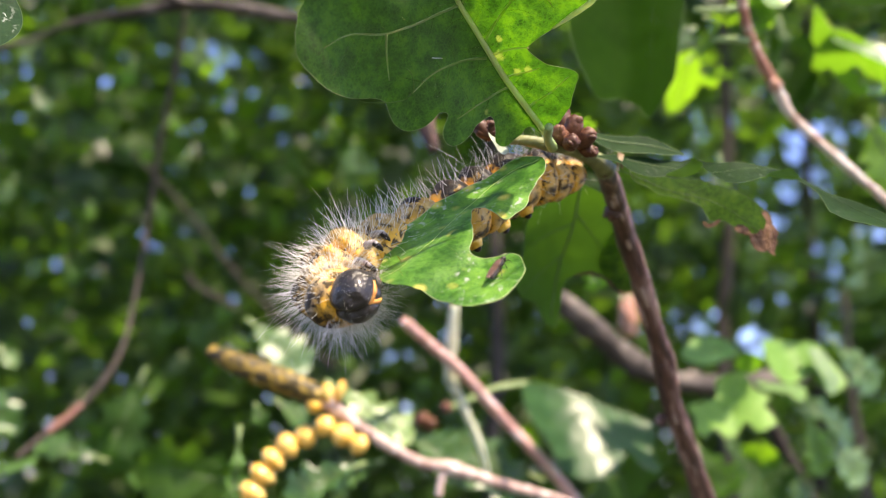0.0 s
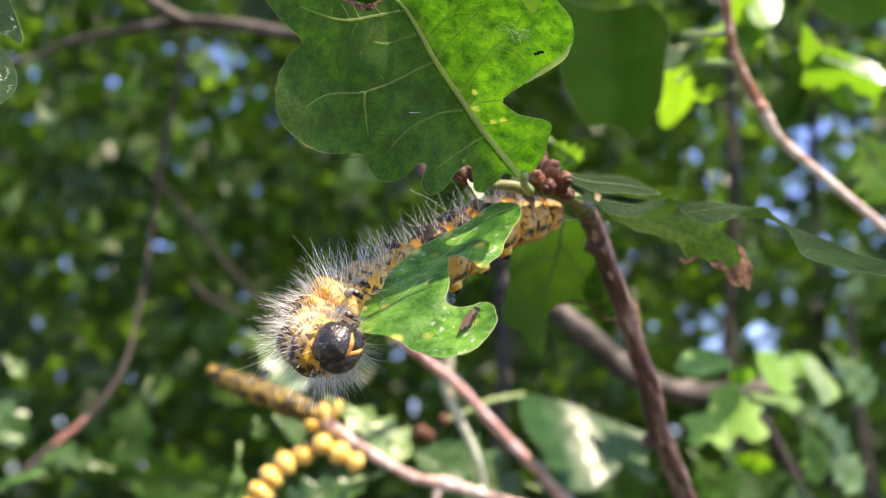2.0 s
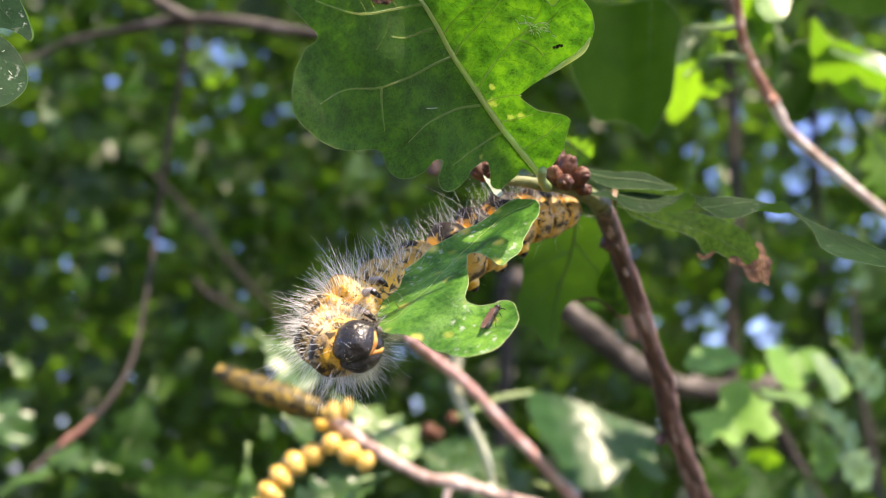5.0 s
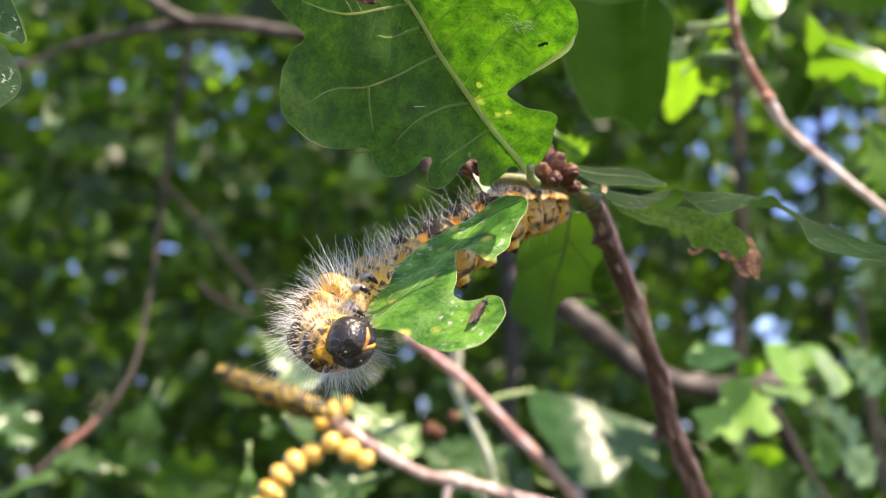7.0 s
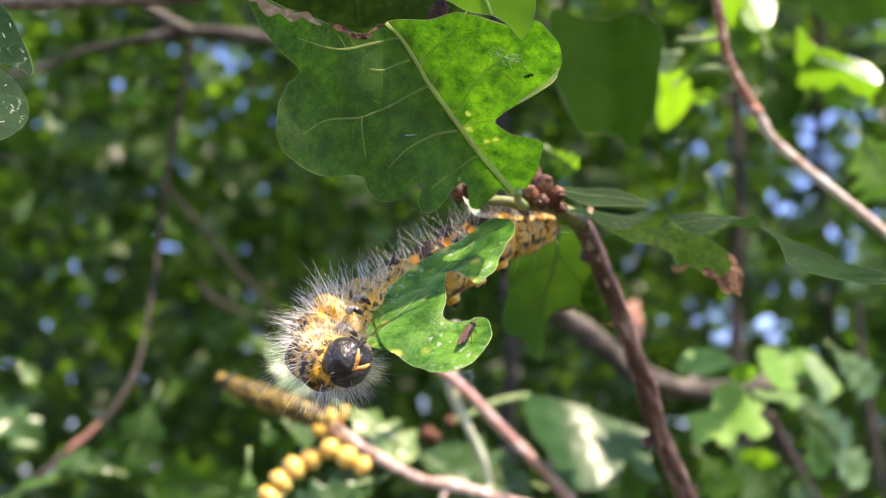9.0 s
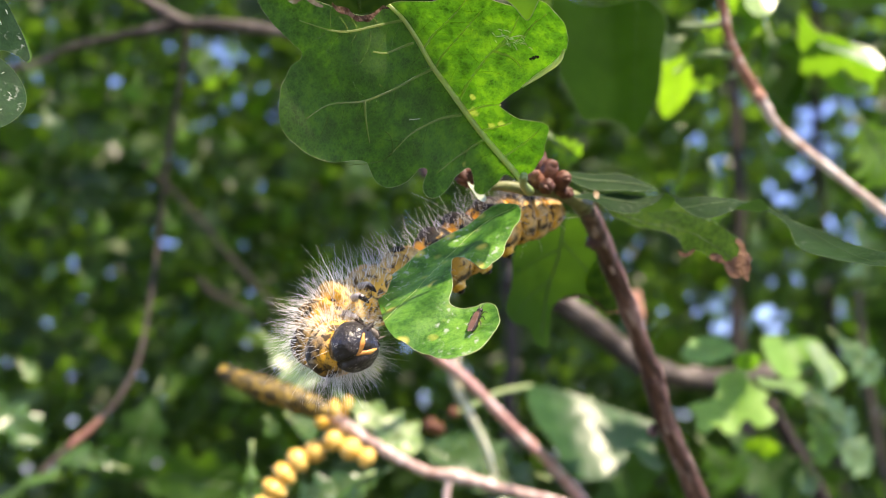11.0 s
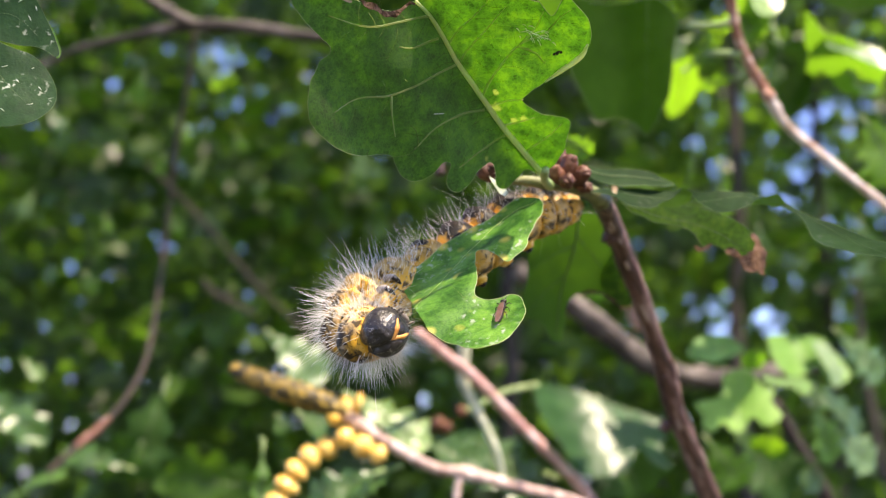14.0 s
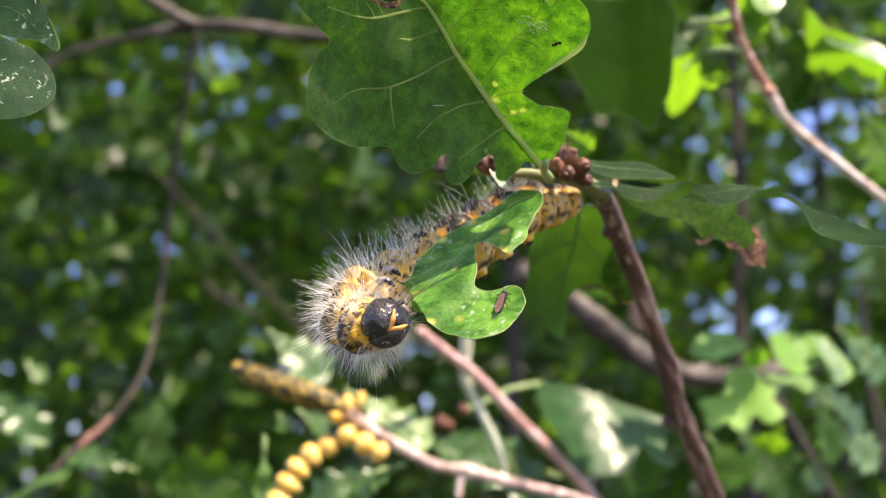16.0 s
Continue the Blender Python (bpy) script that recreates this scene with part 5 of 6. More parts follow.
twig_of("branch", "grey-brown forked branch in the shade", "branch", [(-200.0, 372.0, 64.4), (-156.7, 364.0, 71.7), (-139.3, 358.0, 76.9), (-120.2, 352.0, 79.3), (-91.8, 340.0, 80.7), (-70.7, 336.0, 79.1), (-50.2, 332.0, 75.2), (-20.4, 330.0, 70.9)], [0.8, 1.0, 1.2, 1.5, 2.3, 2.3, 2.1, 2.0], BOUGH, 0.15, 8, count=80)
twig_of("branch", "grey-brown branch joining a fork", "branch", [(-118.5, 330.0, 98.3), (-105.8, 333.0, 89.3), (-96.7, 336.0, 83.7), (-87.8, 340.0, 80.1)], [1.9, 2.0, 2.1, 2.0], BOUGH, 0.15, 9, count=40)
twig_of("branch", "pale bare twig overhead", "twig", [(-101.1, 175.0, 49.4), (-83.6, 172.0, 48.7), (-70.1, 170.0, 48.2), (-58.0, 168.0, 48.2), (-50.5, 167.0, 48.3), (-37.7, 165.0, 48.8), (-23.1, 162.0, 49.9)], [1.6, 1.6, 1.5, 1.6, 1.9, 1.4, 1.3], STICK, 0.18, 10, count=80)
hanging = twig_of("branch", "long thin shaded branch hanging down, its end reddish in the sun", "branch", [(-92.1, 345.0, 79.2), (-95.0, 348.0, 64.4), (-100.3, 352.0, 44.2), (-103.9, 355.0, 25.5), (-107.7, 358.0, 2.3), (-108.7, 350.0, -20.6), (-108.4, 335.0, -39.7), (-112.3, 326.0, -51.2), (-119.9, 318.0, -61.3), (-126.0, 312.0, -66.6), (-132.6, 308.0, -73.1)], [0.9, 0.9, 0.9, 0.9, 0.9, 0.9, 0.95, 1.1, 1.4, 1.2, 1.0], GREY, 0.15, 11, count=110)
# lighter red sleeve: the sun on this end is put into its bark colour
part("reddish_end", tube([(-116.5, 320.0, -57.3), (-119.7, 317.4, -60.8), (-122.5, 314.8, -63.3), (-124.9, 312.5, -65.6)], [0.9, 1.3, 1.6, 1.2], 10, 30, 0.2), REDBARK, hanging, "reddish bark, coloured lighter for the sun on it")
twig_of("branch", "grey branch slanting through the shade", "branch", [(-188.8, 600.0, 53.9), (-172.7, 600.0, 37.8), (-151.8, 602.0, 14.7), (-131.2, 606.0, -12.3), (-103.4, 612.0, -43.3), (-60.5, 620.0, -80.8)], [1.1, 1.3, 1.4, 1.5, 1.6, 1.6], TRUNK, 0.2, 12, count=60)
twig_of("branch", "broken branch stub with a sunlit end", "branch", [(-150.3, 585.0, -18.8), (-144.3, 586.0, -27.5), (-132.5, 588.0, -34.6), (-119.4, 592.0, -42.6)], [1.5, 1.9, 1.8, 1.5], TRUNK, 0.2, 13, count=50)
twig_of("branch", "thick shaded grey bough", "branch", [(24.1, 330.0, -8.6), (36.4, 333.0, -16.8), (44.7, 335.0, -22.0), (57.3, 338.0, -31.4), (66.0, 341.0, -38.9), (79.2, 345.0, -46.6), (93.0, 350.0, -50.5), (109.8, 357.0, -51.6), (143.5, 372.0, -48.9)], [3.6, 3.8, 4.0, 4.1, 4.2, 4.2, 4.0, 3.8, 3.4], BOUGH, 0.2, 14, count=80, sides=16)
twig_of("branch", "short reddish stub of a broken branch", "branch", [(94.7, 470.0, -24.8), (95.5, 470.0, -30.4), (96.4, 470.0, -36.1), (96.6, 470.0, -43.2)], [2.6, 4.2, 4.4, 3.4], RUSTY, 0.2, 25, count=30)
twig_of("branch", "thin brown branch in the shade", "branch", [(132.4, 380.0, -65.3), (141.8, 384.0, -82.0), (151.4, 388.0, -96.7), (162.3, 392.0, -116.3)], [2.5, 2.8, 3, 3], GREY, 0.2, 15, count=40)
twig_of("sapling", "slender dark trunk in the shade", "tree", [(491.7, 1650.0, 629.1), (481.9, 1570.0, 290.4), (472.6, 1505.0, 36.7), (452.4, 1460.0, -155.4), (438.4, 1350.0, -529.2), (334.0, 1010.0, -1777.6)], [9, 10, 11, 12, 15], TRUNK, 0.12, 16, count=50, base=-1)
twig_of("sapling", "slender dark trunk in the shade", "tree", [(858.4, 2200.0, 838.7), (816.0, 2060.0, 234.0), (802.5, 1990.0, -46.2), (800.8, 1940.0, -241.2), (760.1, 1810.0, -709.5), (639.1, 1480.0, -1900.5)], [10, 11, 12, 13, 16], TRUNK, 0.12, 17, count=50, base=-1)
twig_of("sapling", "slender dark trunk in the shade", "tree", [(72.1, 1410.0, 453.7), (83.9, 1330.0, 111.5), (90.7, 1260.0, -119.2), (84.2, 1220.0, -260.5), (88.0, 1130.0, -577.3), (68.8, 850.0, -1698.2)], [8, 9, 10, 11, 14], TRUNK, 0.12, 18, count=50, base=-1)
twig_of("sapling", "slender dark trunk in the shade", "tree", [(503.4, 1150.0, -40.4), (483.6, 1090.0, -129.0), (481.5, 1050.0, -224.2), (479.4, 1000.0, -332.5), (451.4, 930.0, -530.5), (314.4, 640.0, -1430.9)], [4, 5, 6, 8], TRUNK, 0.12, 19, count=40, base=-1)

# ---- single leaves of the bush ----
def bush_leaf(label, where, along, outline, material, stalk_end, tip, curl=0.03, wave=0.0, swell=(0.3, 5.33)):
    """A broad lobed leaf in the plane of two directions, its midrib from one point of the rim to another."""
    a, b = np.array(outline[stalk_end]) * 0.96, np.array(outline[tip]) * 0.94
    mid = [tuple(a), tuple((a + b) / 2), tuple(b)]
    across = np.array((a[1] - b[1], b[0] - a[0])) * 0.3
    veins = []
    for f in (0.3, 0.55, 0.78):
        p = a + (b - a) * f
        for sign in (-1, 1):
            q = p + sign * across * (1 - f * 0.5) + (b - a) * 0.12
            veins.append([tuple(p), tuple((p + q) / 2), tuple(q)])
    return near_leaf(label, (where, *along), outline, lambda u, v: curl * (abs(u) + 0.5 * math.sin(0.5 * v)) * 4 + wave * math.sin(swell[0] * u + 0.02 * v + swell[1]), material, mid, veins, rib=0.03 if material in (DEEP, SHADY) else 0.14, cell=1.8, ragged=0.25, group="leaves of the bush", rim=0.06)


FACING_UP, FACING_DOWN = ((1, 0, 0), (0, 0.7071, 0.7071)), ((1, 0, 0), (0, -0.7071, 0.7071))
UPRIGHT, TO_SUN = ((1, 0, 0), (0, 0.2, 0.98)), ((0.96, 0.28, 0), (-0.167, 0.573, 0.799))
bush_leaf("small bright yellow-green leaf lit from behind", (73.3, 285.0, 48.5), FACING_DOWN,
          [(-8.7, 8.8), (-4.6, 9.1), (-0.7, 10.3), (2.2, 5.3), (2.8, 2.3), (6.6, 2.3), (8.7, -0.3), (7.4, -2.0), (3.9, -1.3), (2.8, -4.9), (0.3, -9.7), (-2.3, -12.2), (-4.7, -10.8), (-6.8, -2.8), (-6.6, 3.3)], SUNLIT, 2, 11)
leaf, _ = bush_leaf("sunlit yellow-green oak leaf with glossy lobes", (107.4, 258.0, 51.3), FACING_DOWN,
          [(-12.9, 15.2), (-9.8, 13.1), (-6.4, 8.8), (-1.5, 7.1), (5.4, 4.0), (11.7, 0.8), (15.4, -4.7), (14.1, -6.5), (15.0, -10.8), (10.5, -12.7), (5.5, -11.8), (1.4, -8.4), (-2.7, -4.6), (-5.3, -6.5), (-7.6, -3.7), (-8.3, 1.8), (-10.7, 5.3), (-11.5, 9.7)], SUNLIT, 0, 8)
# extra sheet tilted to mirror the sun, standing for the leaf's white highlight
part("turned_lobe", Sheet((109.5, 254.0, 52.5), *TO_SUN, lambda a, b: 0.01 * a * a).blade([(-7.4, 6.4), (-2.9, 5.7), (4.5, 2.4), (9.1, -1.1), (8.6, -7.1), (4.1, -5.8), (-1.1, -1.9), (-6.7, -0.7), (-7.9, 2.5)], 1.5, 0.25), SHINY, leaf, "added shiny patch that carries the leaf's white reflection")
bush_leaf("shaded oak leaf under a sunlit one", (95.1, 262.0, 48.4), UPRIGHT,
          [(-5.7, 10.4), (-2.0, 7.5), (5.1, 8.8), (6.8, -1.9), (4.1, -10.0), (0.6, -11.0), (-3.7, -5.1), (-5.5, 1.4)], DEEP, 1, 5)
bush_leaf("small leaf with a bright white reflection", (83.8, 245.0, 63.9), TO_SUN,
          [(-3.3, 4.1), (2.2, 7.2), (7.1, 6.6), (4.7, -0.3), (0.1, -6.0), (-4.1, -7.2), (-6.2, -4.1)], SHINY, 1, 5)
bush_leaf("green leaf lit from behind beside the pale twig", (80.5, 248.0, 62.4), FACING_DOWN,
          [(-8.2, 9.2), (-1.9, 8.4), (4.9, -2.3), (5.7, -7.4), (2.2, -6.6), (-2.1, -2.3)], SUNLIT, 1, 3)
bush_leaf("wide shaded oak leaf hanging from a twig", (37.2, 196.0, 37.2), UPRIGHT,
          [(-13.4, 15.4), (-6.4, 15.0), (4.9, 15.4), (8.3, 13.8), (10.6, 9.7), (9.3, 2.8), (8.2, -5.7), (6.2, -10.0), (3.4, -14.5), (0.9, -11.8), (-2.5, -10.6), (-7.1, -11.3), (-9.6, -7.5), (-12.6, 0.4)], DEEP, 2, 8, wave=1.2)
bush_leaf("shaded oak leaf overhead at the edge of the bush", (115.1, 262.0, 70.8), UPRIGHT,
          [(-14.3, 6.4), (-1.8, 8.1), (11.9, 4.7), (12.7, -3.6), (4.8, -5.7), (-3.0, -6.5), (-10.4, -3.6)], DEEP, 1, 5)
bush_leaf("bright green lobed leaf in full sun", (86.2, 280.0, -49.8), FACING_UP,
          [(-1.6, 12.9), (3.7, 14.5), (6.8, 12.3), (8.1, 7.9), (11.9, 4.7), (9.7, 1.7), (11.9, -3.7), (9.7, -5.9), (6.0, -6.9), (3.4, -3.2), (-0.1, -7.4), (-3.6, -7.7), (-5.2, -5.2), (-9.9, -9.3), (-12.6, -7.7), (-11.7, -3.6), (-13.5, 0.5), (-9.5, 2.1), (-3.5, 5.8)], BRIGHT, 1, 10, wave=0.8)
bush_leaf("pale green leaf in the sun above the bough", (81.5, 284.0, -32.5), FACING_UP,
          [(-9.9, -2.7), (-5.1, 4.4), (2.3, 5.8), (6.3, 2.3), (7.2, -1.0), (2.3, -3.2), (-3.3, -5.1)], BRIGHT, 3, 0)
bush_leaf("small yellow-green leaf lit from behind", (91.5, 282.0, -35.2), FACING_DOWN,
          [(-4.1, 3.2), (0.5, 4.9), (3.8, 0.6), (1.9, -5.2), (-2.3, -3.4)], SUNLIT, 1, 3)
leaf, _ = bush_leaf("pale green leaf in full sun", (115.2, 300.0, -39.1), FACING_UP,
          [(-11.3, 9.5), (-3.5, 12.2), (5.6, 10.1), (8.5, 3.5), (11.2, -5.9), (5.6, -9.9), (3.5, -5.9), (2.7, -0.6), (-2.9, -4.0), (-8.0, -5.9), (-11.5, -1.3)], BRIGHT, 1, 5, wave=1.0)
# the white highlight again as an added sheet over the leaf
part("turned_lobe", Sheet((120.4, 296.0, -38.5), *TO_SUN, lambda a, b: 0.01 * a * a).blade([(-2.9, 8.6), (2.1, 6.3), (3.8, -0.7), (4.2, -5.7), (-2.2, -8.4), (-2.2, -3.1), (-3.1, 3.3)], 1.5, 0.25), SHINY, leaf, "added shiny patch that carries the leaf's white reflection")
bush_leaf("large dark green oak leaf with white reflections", (49.4, 284.0, -59.1), FACING_UP,
          [(-22.2, 19.1), (-11.3, 16.7), (2.0, 12.1), (15.0, 8.8), (17.3, 4.3), (14.6, -1.9), (16.1, -9.1), (10.8, -8.4), (7.1, -3.9), (2.6, -11.4), (-3.8, -14.8), (-12.1, -12.8), (-16.4, -1.9), (-21.1, 7.5)], WAXY, 0, 3, curl=0.0, wave=2.7, swell=(0.105, 2.35))
bush_leaf("yellowed leaf in the shade", (102.0, 300.0, -65.3), FACING_DOWN,
          [(-7.1, 5.2), (-1.4, 6.5), (4.8, 1.8), (6.3, -5.4), (1.7, -6.5), (-4.3, -1.9)], BACKLIT, 1, 4)
bush_leaf("narrow pale leaf in the sun", (105.1, 290.0, -44.3), FACING_UP,
          [(-8.7, 3.1), (-2.1, 2.3), (5.1, 2.0), (6.6, -1.9), (3.5, -4.2), (0.8, -0.8), (-5.4, -0.2)], BRIGHT, 0, 3)
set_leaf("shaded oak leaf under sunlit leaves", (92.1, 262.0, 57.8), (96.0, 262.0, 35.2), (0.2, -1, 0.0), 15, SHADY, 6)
set_leaf("green oak leaf at the edge of the bush", (115.0, 270.0, 83.7), (136.4, 268.0, 60.7), (0, -0.7, 0.7), 22, GREEN, 7)
set_leaf("sunlit leaf above the pale twig", (76.7, 250.0, 64.1), (82.7, 250.0, 54.4), (0.5, -0.5, -0.7), 9, SUNLIT, 8)
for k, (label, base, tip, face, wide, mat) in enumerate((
        ("small leaf in the sun above the bush", (64.2, 250.0, 47.4), (71.5, 250.0, 55.5), (0.5, -0.5, -0.7), 7, SUNLIT),
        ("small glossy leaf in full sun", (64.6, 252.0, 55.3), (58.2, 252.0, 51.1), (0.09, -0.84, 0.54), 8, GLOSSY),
        ("sunlit leaf above the pale twig", (68.6, 250.0, 58.1), (77.5, 250.0, 59.9), (0.5, -0.5, -0.7), 8, SUNLIT),
        ("small leaf lit from behind", (79.0, 255.0, 45.7), (69.2, 255.0, 43.4), (0.5, -0.5, -0.7), 5, SUNLIT),
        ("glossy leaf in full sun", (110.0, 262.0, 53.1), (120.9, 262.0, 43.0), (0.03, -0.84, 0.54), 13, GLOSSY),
        ("green leaf lit from behind", (134.9, 300.0, 37.6), (145.6, 300.0, 19.8), (0.5, -0.5, -0.7), 26, SUNLIT),
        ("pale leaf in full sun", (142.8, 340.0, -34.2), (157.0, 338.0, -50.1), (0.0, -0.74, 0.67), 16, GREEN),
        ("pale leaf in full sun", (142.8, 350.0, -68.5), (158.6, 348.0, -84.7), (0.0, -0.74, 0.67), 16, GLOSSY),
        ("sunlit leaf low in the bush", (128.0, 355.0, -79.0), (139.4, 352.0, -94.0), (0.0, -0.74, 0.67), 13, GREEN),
        ("yellow-green leaf low in the bush", (91.5, 330.0, -70.5), (102.6, 328.0, -85.6), (0.5, -0.5, -0.7), 15, SUNLIT))):
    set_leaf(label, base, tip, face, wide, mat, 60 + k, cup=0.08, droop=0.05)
set_leaf("narrow yellow-green leaf lit from behind", (65.6, 250.0, 25.4), (63.0, 250.0, 13.5), (0.5, -0.5, -0.7), 4, SUNLIT, 10)
set_leaf("yellow-green leaf lit from behind", (72.3, 250.0, 20.2), (73.8, 250.0, 5.8), (0.5, -0.5, -0.7), 8, SUNLIT, 11)
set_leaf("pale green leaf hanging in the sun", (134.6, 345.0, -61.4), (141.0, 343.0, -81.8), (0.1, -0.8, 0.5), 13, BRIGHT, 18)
set_leaf("green leaf in broken shade", (134.3, 355.0, -54.7), (156.2, 352.0, -71.0), (0, -0.6, 0.8), 14, GREEN, 19)
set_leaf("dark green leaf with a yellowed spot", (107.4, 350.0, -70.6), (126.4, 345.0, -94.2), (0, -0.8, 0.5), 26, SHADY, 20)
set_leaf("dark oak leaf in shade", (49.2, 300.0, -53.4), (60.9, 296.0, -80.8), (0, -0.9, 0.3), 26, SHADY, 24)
set_leaf("glossy green leaf behind the caterpillars", (-26.8, 262.0, -42.2), (-6.4, 256.0, -54.7), (0.05, -0.73, 0.68), 13, GLOSSY, 25, cup=0.1, droop=0.05)
set_leaf("green leaf below the twig", (-7.6, 290.0, -60.2), (11.2, 286.0, -69.6), (0, -0.7, 0.7), 15, GREEN, 26)
set_leaf("green leaf below the twig", (29.6, 300.0, -73.0), (1.1, 296.0, -63.2), (0, -0.7, 0.7), 14, SHADY, 27)
set_leaf("broad green leaf low in the bush", (33.8, 290.0, -84.3), (1.1, 300.0, -60.5), (0, -0.7, 0.7), 22, GREEN, 28)
set_leaf("pale leaf behind the caterpillars", (-48.7, 238.0, -51.5), (-49.7, 236.0, -68.6), (0.5, -0.75, 0.4), 5, BRIGHT, 29)
set_leaf("pale green leaf in the sun", (-40.7, 250.0, -44.5), (-34.0, 250.0, -49.7), (0, -0.6, 0.8), 7, GREEN, 30)
set_leaf("bright leaf catching the sun", (-59.8, 320.0, -30.3), (-42.1, 316.0, -44.9), (0.0, -0.74, 0.67), 17, GLOSSY, 31, cup=0.06, droop=0.05)
set_leaf("green leaf under the caterpillars", (-21.4, 250.0, -60.8), (-38.6, 246.0, -67.9), (0, -0.7, 0.7), 12, GREEN, 33)
set_leaf("green leaf under the twig", (-16.1, 260.0, -61.7), (-28.2, 258.0, -67.4), (0, -0.7, 0.7), 9, GREEN, 34)
set_leaf("broad dark leaf with a light edge", (-65.4, 350.0, -89.3), (-103.9, 340.0, -82.7), (0, -1.0, -0.05), 26, SHADY, 35)
set_leaf("green leaf in the shade", (-132.0, 380.0, -87.9), (-156.9, 380.0, -81.1), (0, -0.8, 0.6), 12, GREEN, 36)
set_leaf("pale leaf hanging in the shade", (-122.7, 390.0, -87.9), (-118.1, 390.0, -103.0), (0, -0.9, 0.4), 6, BRIGHT, 37, lobes=2.0)
set_leaf("sunlit leaf at the edge of the bush", (-210.8, 420.0, -62.2), (-177.5, 415.0, -83.7), (0.1, -0.7, 0.7), 17, GREEN, 38)
set_leaf("grass-green leaf in the shade", (-174.3, 360.0, -98.3), (-148.6, 360.0, -83.3), (0, -0.7, 0.7), 4, BRIGHT, 39, lobes=0.0)
set_leaf("broad shaded leaf hanging in the bush", (-118.8, 390.0, -60.1), (-130.3, 385.0, -94.8), (0.1, -0.9, 0.2), 26, SHADY, 45)
set_leaf("small bright leaf by the caterpillars", (-48.9, 262.0, -47.4), (-47.1, 262.0, -52.0), (0, -0.7, 0.7), 5, BRIGHT, 46, lobes=2.0)
set_leaf("small yellowish leaf in the bush", (-122.1, 372.0, -77.2), (-123.9, 372.0, -85.0), (0.3, -0.7, 0.4), 5, SUNLIT, 47, lobes=1.0)
set_leaf("small leaf catching the sun in the shade", (-192.8, 430.0, -50.9), (-185.2, 430.0, -58.6), (0.1, -0.72, 0.69), 8, GLOSSY, 48, lobes=2.0)
set_leaf("pale leaf seen through the gap", (-44.5, 520.0, 52.9), (-41.4, 520.0, 29.7), (0, -0.8, 0.5), 22, GREEN, 40)
set_leaf("pale leaf in the shade", (186.4, 420.0, 5.2), (193.9, 420.0, -22.2), (0, -0.8, 0.5), 26, GREEN, 41)
set_leaf("pale leaf in the shade", (140.1, 420.0, 5.2), (141.4, 420.0, -8.5), (0, -0.8, 0.5), 12, GREEN, 42)
set_leaf("green leaf in the sun", (32.0, 210.0, -2.4), (34.8, 212.0, -12.5), (0.5, -0.5, -0.7), 9, SUNLIT, 43)
set_leaf("green leaf lit from behind", (22.7, 190.0, 22.7), (28.4, 190.0, 18.4), (0.5, -0.5, -0.7), 6, SUNLIT, 44)

for k, (base, tip, face, wide, mat) in enumerate((
        ((-146.5, 460.0, 83.8), (-151.0, 460.0, 72.1), (0.5, -0.5, -0.7), 10, SUNLIT),
        ((-128.1, 520.0, 108.3), (-128.9, 520.0, 93.0), (0.23, -0.77, 0.6), 12, GLOSSY),
        ((-98.4, 430.0, 80.2), (-106.2, 430.0, 72.6), (0.5, -0.5, -0.7), 8, SUNLIT),
        ((-142.4, 520.0, 67.2), (-141.7, 520.0, 58.2), (0.5, -0.5, -0.7), 7, SUNLIT),
        ((-108.1, 490.0, 58.4), (-103.6, 490.0, 50.6), (0.5, -0.5, -0.7), 7, SUNLIT),
        ((-110.7, 430.0, 38.5), (-114.7, 430.0, 31.4), (0.23, -0.77, 0.6), 6, GLOSSY),
        ((-146.3, 490.0, 46.8), (-150.0, 490.0, 38.6), (0.5, -0.5, -0.7), 7, SUNLIT),
        ((-134.6, 460.0, 15.7), (-129.2, 460.0, 7.4), (0.5, -0.5, -0.7), 8, SUNLIT),
        ((-214.6, 490.0, 28.5), (-221.0, 490.0, 17.6), (0.23, -0.77, 0.6), 10, GLOSSY),
        ((-179.8, 430.0, 63.0), (-174.3, 430.0, 54.7), (0.23, -0.77, 0.6), 8, GREEN),
        ((-187.5, 490.0, -13.1), (-182.1, 490.0, -22.5), (0.5, -0.5, -0.7), 8, SUNLIT),
        ((-88.6, 460.0, 32.5), (-93.3, 460.0, 25.9), (0.23, -0.77, 0.6), 6, GREEN),
        ((-176.4, 490.0, 16.9), (-174.7, 490.0, 8.9), (0.5, -0.5, -0.7), 6, SUNLIT),
        ((-205.7, 490.0, 97.7), (-213.1, 490.0, 89.8), (0.23, -0.77, 0.6), 8, GLOSSY))):
    set_leaf("small leaf catching the sun among shaded ones", base, tip, face, wide, mat, 90 + k, cup=0.1, droop=0.05, lobes=2.0)

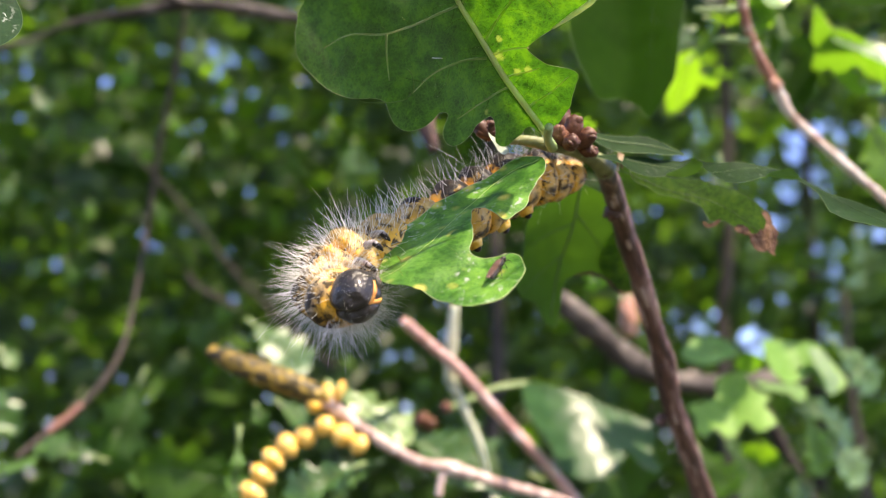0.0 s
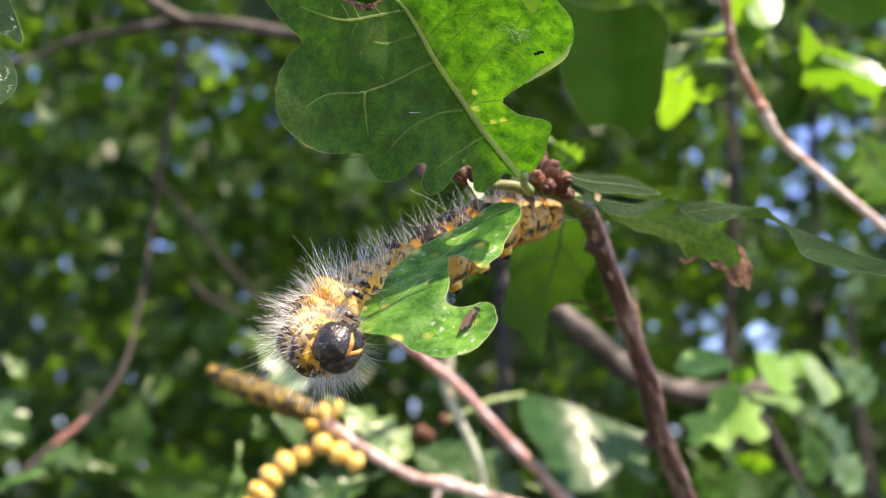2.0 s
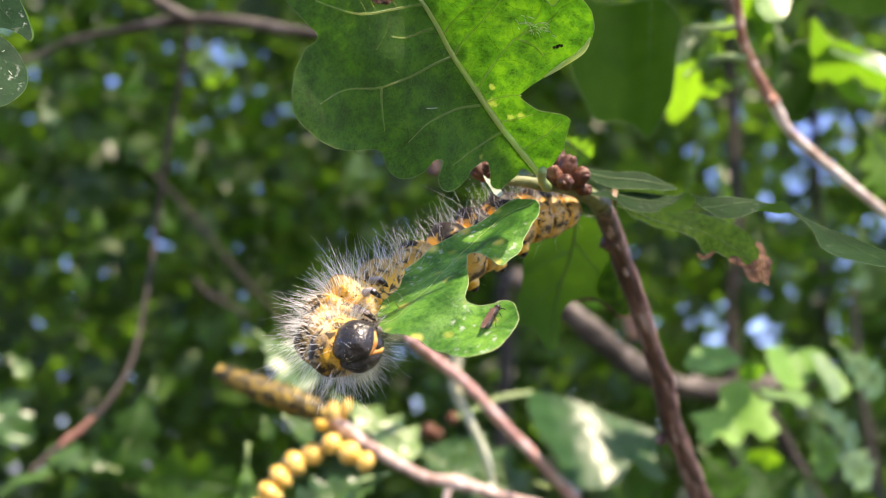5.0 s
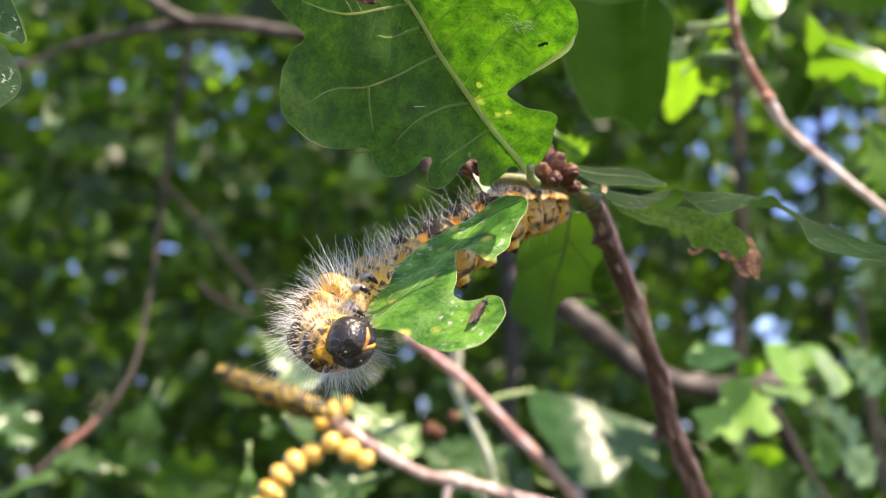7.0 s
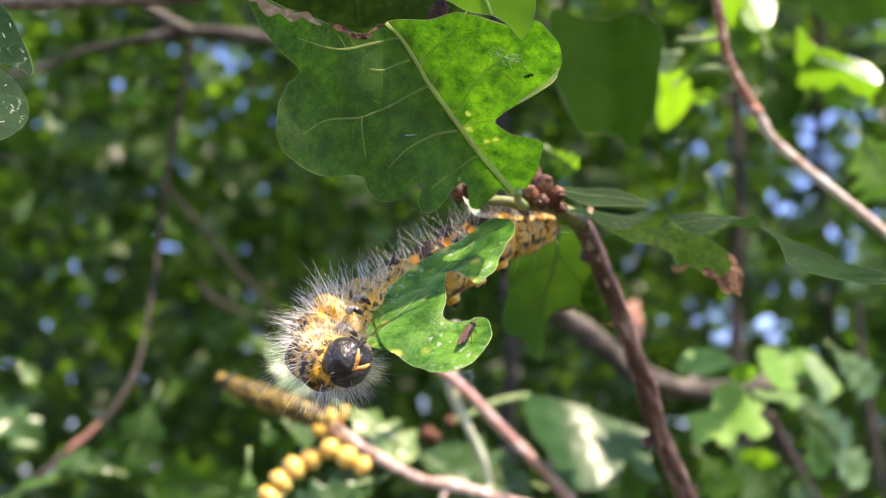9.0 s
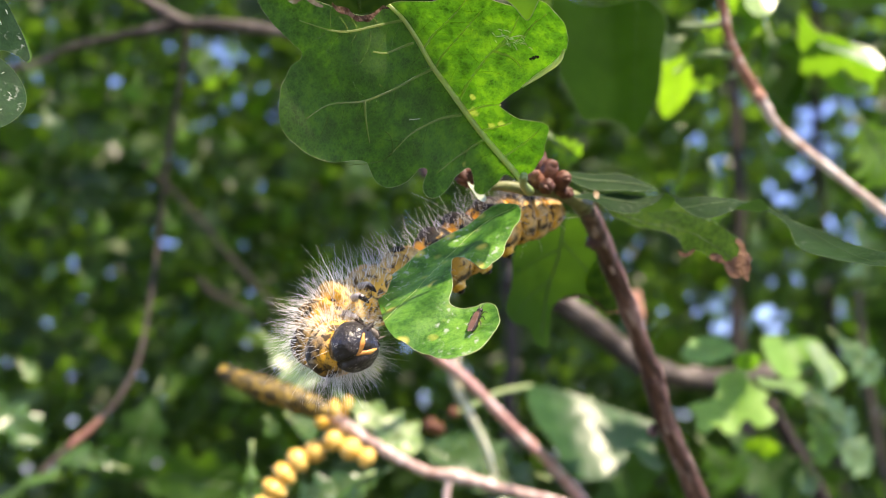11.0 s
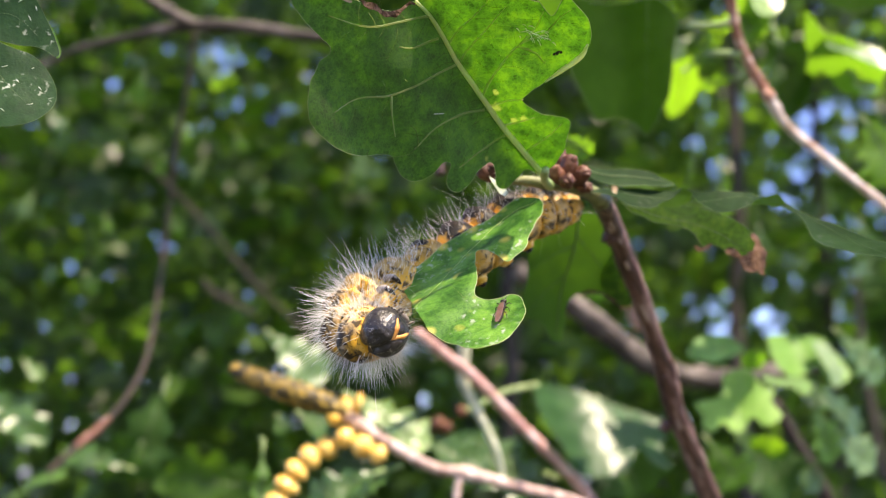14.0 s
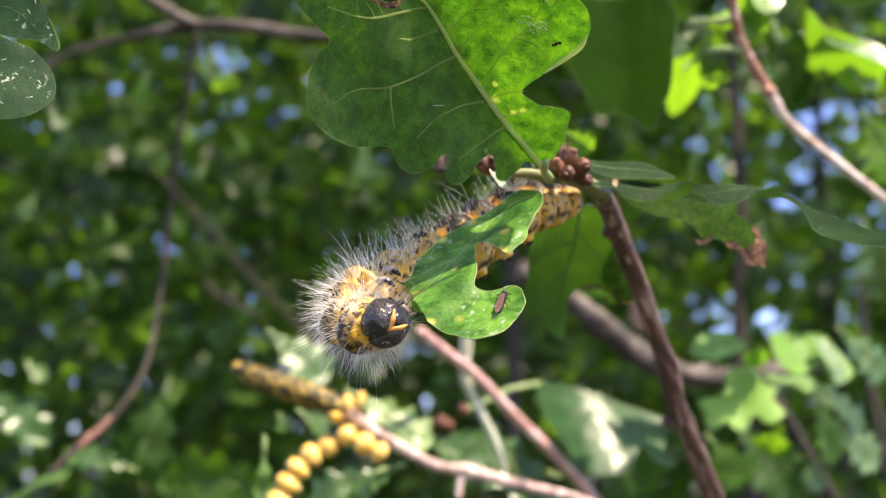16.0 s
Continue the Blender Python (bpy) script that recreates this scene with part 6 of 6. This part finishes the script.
# ---- the wood behind ----
def foliage(name, label, count, spread, size, seed, keep):
    """Many small lobed leaves in sprays, as one mesh."""
    rng = np.random.default_rng(seed)
    v, f = leaf_grid(6, 3, 2.0, seed)
    f = np.array(f)
    centres = spread(rng, count // 14)
    where = np.repeat(centres, 14, 0) + rng.normal(0, 1, (len(centres) * 14, 3)) * (0.10, 0.10, 0.07) * (size / 0.085)
    where = where[keep(where)]
    where = (where - (0, 0, EYE)) @ np.array(TILTED.to_3x3()).T + (0, 0, EYE)
    where = where[where[:, 2] > 0.12]
    n = len(where)
    normal = unit(rng.normal(0, 0.62, (n, 3)) + (0.1, -0.1, 0.8))
    way = unit(np.cross(normal, rng.normal(0, 1, (n, 3))) + (0, 0, -0.25))
    side = unit(np.cross(way, normal))
    normal = np.cross(side, way)
    long = size * rng.uniform(0.65, 1.25, n)
    cup = rng.uniform(0.1, 0.5, n)
    bow = rng.uniform(-0.1, 0.3, n)
    local_z = cup[:, None] * np.abs(v[None, :, 0]) - bow[:, None] * v[None, :, 1] ** 2
    verts = where[:, None] + long[:, None, None] * (v[None, :, :1] * side[:, None] + v[None, :, 1:2] * way[:, None] + local_z[..., None] * normal[:, None])
    faces = (np.arange(n)[:, None, None] * len(v) + f[None]).reshape(-1, 4)
    mesh = bpy.data.meshes.new(name)
    mesh.from_pydata(verts.reshape(-1, 3).tolist(), [], faces.tolist())
    mesh.polygons.foreach_set("use_smooth", [True] * len(mesh.polygons))
    mesh.materials.append(FAR)
    return tagged(new(name, mesh), label, "foliage", kind="stuff")


SHAFT = np.array((0.06, 0.21, 1.48))  # the sunlit spot; the added canopy is left open from here to the sun


def open_air(where):
    s = np.array(SUN)
    off = where - SHAFT
    far = (off * s).sum(1)
    from_shaft = np.linalg.norm(off - far[:, None] * s, axis=1)
    return ~((from_shaft < 0.52) & (far > -0.2)) & ((where[:, 1] > 0.62) | (np.abs(where[:, 0]) > 1.2) | (where[:, 2] > 2.1))


# directions in which the foliage leaves the sky open: sideways and upwards per unit ahead, and half-width
GAPS = np.array([
    (0.215, 0.081, 0.011), (0.316, 0.089, 0.010), (0.282, 0.089, 0.005), (0.366, 0.112, 0.017), (0.394, 0.133, 0.017), (0.397, 0.104, 0.008),
    (0.419, 0.093, 0.005), (0.351, 0.068, 0.011), (0.367, 0.042, 0.015), (0.414, 0.021, 0.006), (0.427, 0.009, 0.005), (0.458, 0.138, 0.007),
    (0.144, 0.122, 0.005), (0.277, 0.189, 0.006), (0.268, 0.130, 0.005), (0.192, 0.141, 0.005), (0.407, 0.211, 0.005), (0.260, 0.103, 0.005),
    (0.298, -0.086, 0.012), (0.283, -0.102, 0.005), (0.336, -0.079, 0.015), (0.373, -0.098, 0.019), (0.377, -0.062, 0.005), (0.422, -0.071, 0.005),
    (0.196, -0.015, 0.005), (0.246, -0.129, 0.005), (-0.223, 0.163, 0.005), (-0.140, 0.169, 0.005), (-0.451, 0.201, 0.013), (-0.425, 0.185, 0.008),
    (-0.411, 0.122, 0.008), (-0.363, 0.126, 0.005), (-0.449, 0.053, 0.007), (-0.231, 0.216, 0.008), (-0.285, 0.024, 0.005), (-0.310, -0.133, 0.004),
    (-0.276, -0.159, 0.004)
])


rng = np.random.default_rng(91)
for across, rise, spread, number in ((0.39, 0.10, 0.05, 24), (0.30, 0.08, 0.06, 14), (0.33, -0.085, 0.04, 22), (0.42, 0.0, 0.04, 12), (-0.40, 0.16, 0.06, 4)):
    more = np.stack([rng.normal(across, spread, number), rng.normal(rise, 0.6 * spread, number), rng.uniform(0.003, 0.007, number)], 1)
    GAPS = np.concatenate([GAPS, more])


def gapped(where, size):
    flat = (where[:, (0, 2)] - (0, EYE)) / where[:, 1:2]
    shut = np.ones(len(where), bool)
    for a, b, r in GAPS:
        shut &= np.hypot(flat[:, 0] - a, flat[:, 1] - b) > 0.65 * r + 0.2 * size / np.maximum(where[:, 1], 0.3)
    return shut


def thicket(rng, n):
    y = 1.5 + 3.5 * rng.random(n) ** 0.8
    x = (rng.random(n) * 2 - 1) * (0.62 * y + 0.5)
    z = EYE + (-0.34 * y - 0.3) + rng.random(n) * (0.72 * y + 0.9)
    thin = ((x / y > 0.12) & (rng.random(n) < 0.05)) | ((x / y < -0.05) & (z > EYE + 0.05 * y) & (rng.random(n) < 0.1))
    return np.stack([x, y, z], 1)[~thin]


# leaves above the view, added only to shade and dapple what lies below
def canopy(rng, n):
    return np.stack([rng.uniform(-2.6, 2.6, n), rng.uniform(-2.2, 2.2, n), rng.uniform(2.35, 3.9, n)], 1)


def far_wood(rng, n):
    y = 5.0 + 9.0 * rng.random(n)
    x = (rng.random(n) * 2 - 1) * (0.7 * y + 1)
    z = EYE - 0.35 * y + rng.random(n) * 0.85 * y
    thin = (x / y > 0.02) & (rng.random(n) < 0.12)
    return np.stack([x, y, z], 1)[~thin]


foliage("foliage", "dense shaded oak foliage of the thicket", 44000, thicket, 0.072, 11, lambda w: open_air(w) & gapped(w, 0.072))
foliage("canopy_foliage", "unseen oak leaves overhead, added for shade, with a gap for the sun", 9500, canopy, 0.1, 13, open_air)
foliage("far_foliage", "distant woodland foliage", 46000, far_wood, 0.22, 12, lambda w: gapped(w, 0.22))


# ---- what moves ----
HEAD_AT = (Vector((-9.8, 100.0, -9.6)) - Vector(caterpillar['base'])) * 0.001
FACE, MOUTH_WAY = Vector((0.64, -0.76, 0.0)).normalized(), Vector((0.6, 0.4, 0.62))
CROWN = (-(MOUTH_WAY - MOUTH_WAY.dot(FACE) * FACE)).normalized()
HEAD_TURN = Matrix((FACE.cross(CROWN), FACE, CROWN)).transposed().to_4x4()


def motions():
    """The head chews along the leaf's edge, turning and nodding; the fly shifts a little."""
    chew = (
        (0, -0.6, 0.0, -16), (0.5, -0.5, 0.0, -10), (1, -0.4, -0.2, 2), (1.5, -0.35, -0.3, 4), (2, -0.4, -0.2, -6), (2.5, -0.3, -0.2, -14), (3, -0.2, -0.1, -18), (3.5, -0.1, -0.4, 6),
        (4, -0.1, -0.4, 6), (5, -0.2, -0.1, -12), (5.8, -0.1, -0.3, 4), (6.5, 0.0, -0.5, 8), (7, 0.15, -0.1, -13), (7.5, 0.2, 0.0, -18), (8, 0.2, -0.3, 8), (8.5, 0.3, -0.2, 8), (9, 0.4, -0.1, 0),
        (9.8, 0.4, 0.3, -14), (10.7, 0.5, 0.2, 6), (11.5, 0.6, 0.4, 3), (12, 0.7, 0.8, -14), (12.5, 0.8, 1.0, -17), (13, 0.8, 0.6, 6), (13.5, 0.85, 0.6, 8), (14, 0.9, 0.8, -2), (14.5, 0.9, 1.2, -15),
        (15, 0.95, 1.1, -4), (15.5, 1.0, 0.8, 8), (16, 1.0, 0.85, 8))
    walk(head, [(t, Matrix.Translation(HEAD_AT + Vector((dx, 0, dz)) * 0.001) @ pose(0, 0, 0, 0, 0, 3 - 1.3 * turn) @ HEAD_TURN) for t, dx, dz, turn in chew])
    # the neck follows the head, each ring less than the one before it
    for share, ring in ((0.85, body[0]), (0.6, body[1]), (0.3, body[2])):
        for ob in ring:
            walk(ob, [(t, Matrix.Translation(Vector((dx, 0, dz)) * 0.001 * share)) for t, dx, dz, _ in chew])
    # the bitten strips are drawn into the mouth, under the blade
    for ob, start, end in ((bites[0], 7.5, 12.0), (bites[1], 12.5, 15.5)):
        drawn = Matrix.Translation((0.0022, 0.0028, 0.0004))
        walk(ob, [(0, Matrix()), (start, Matrix()), (end, drawn), (16, drawn)])
    # the fly shuffles on the spot
    rest = Matrix.Translation(fly.location) @ TILTED
    walk(fly, [(0, rest), (4.2, rest), (9.2, rest @ pose(0.0001, 0, 0, 0, 0, 2)), (11.3, rest @ pose(0.0002, 0, -0.0001, 0, 0, 7)), (13.5, rest @ pose(0.0001, 0, -0.0001, 0, 0, 10)), (16, rest @ pose(0.0002, 0, -0.0001, 0, 0, 9))])


motions()
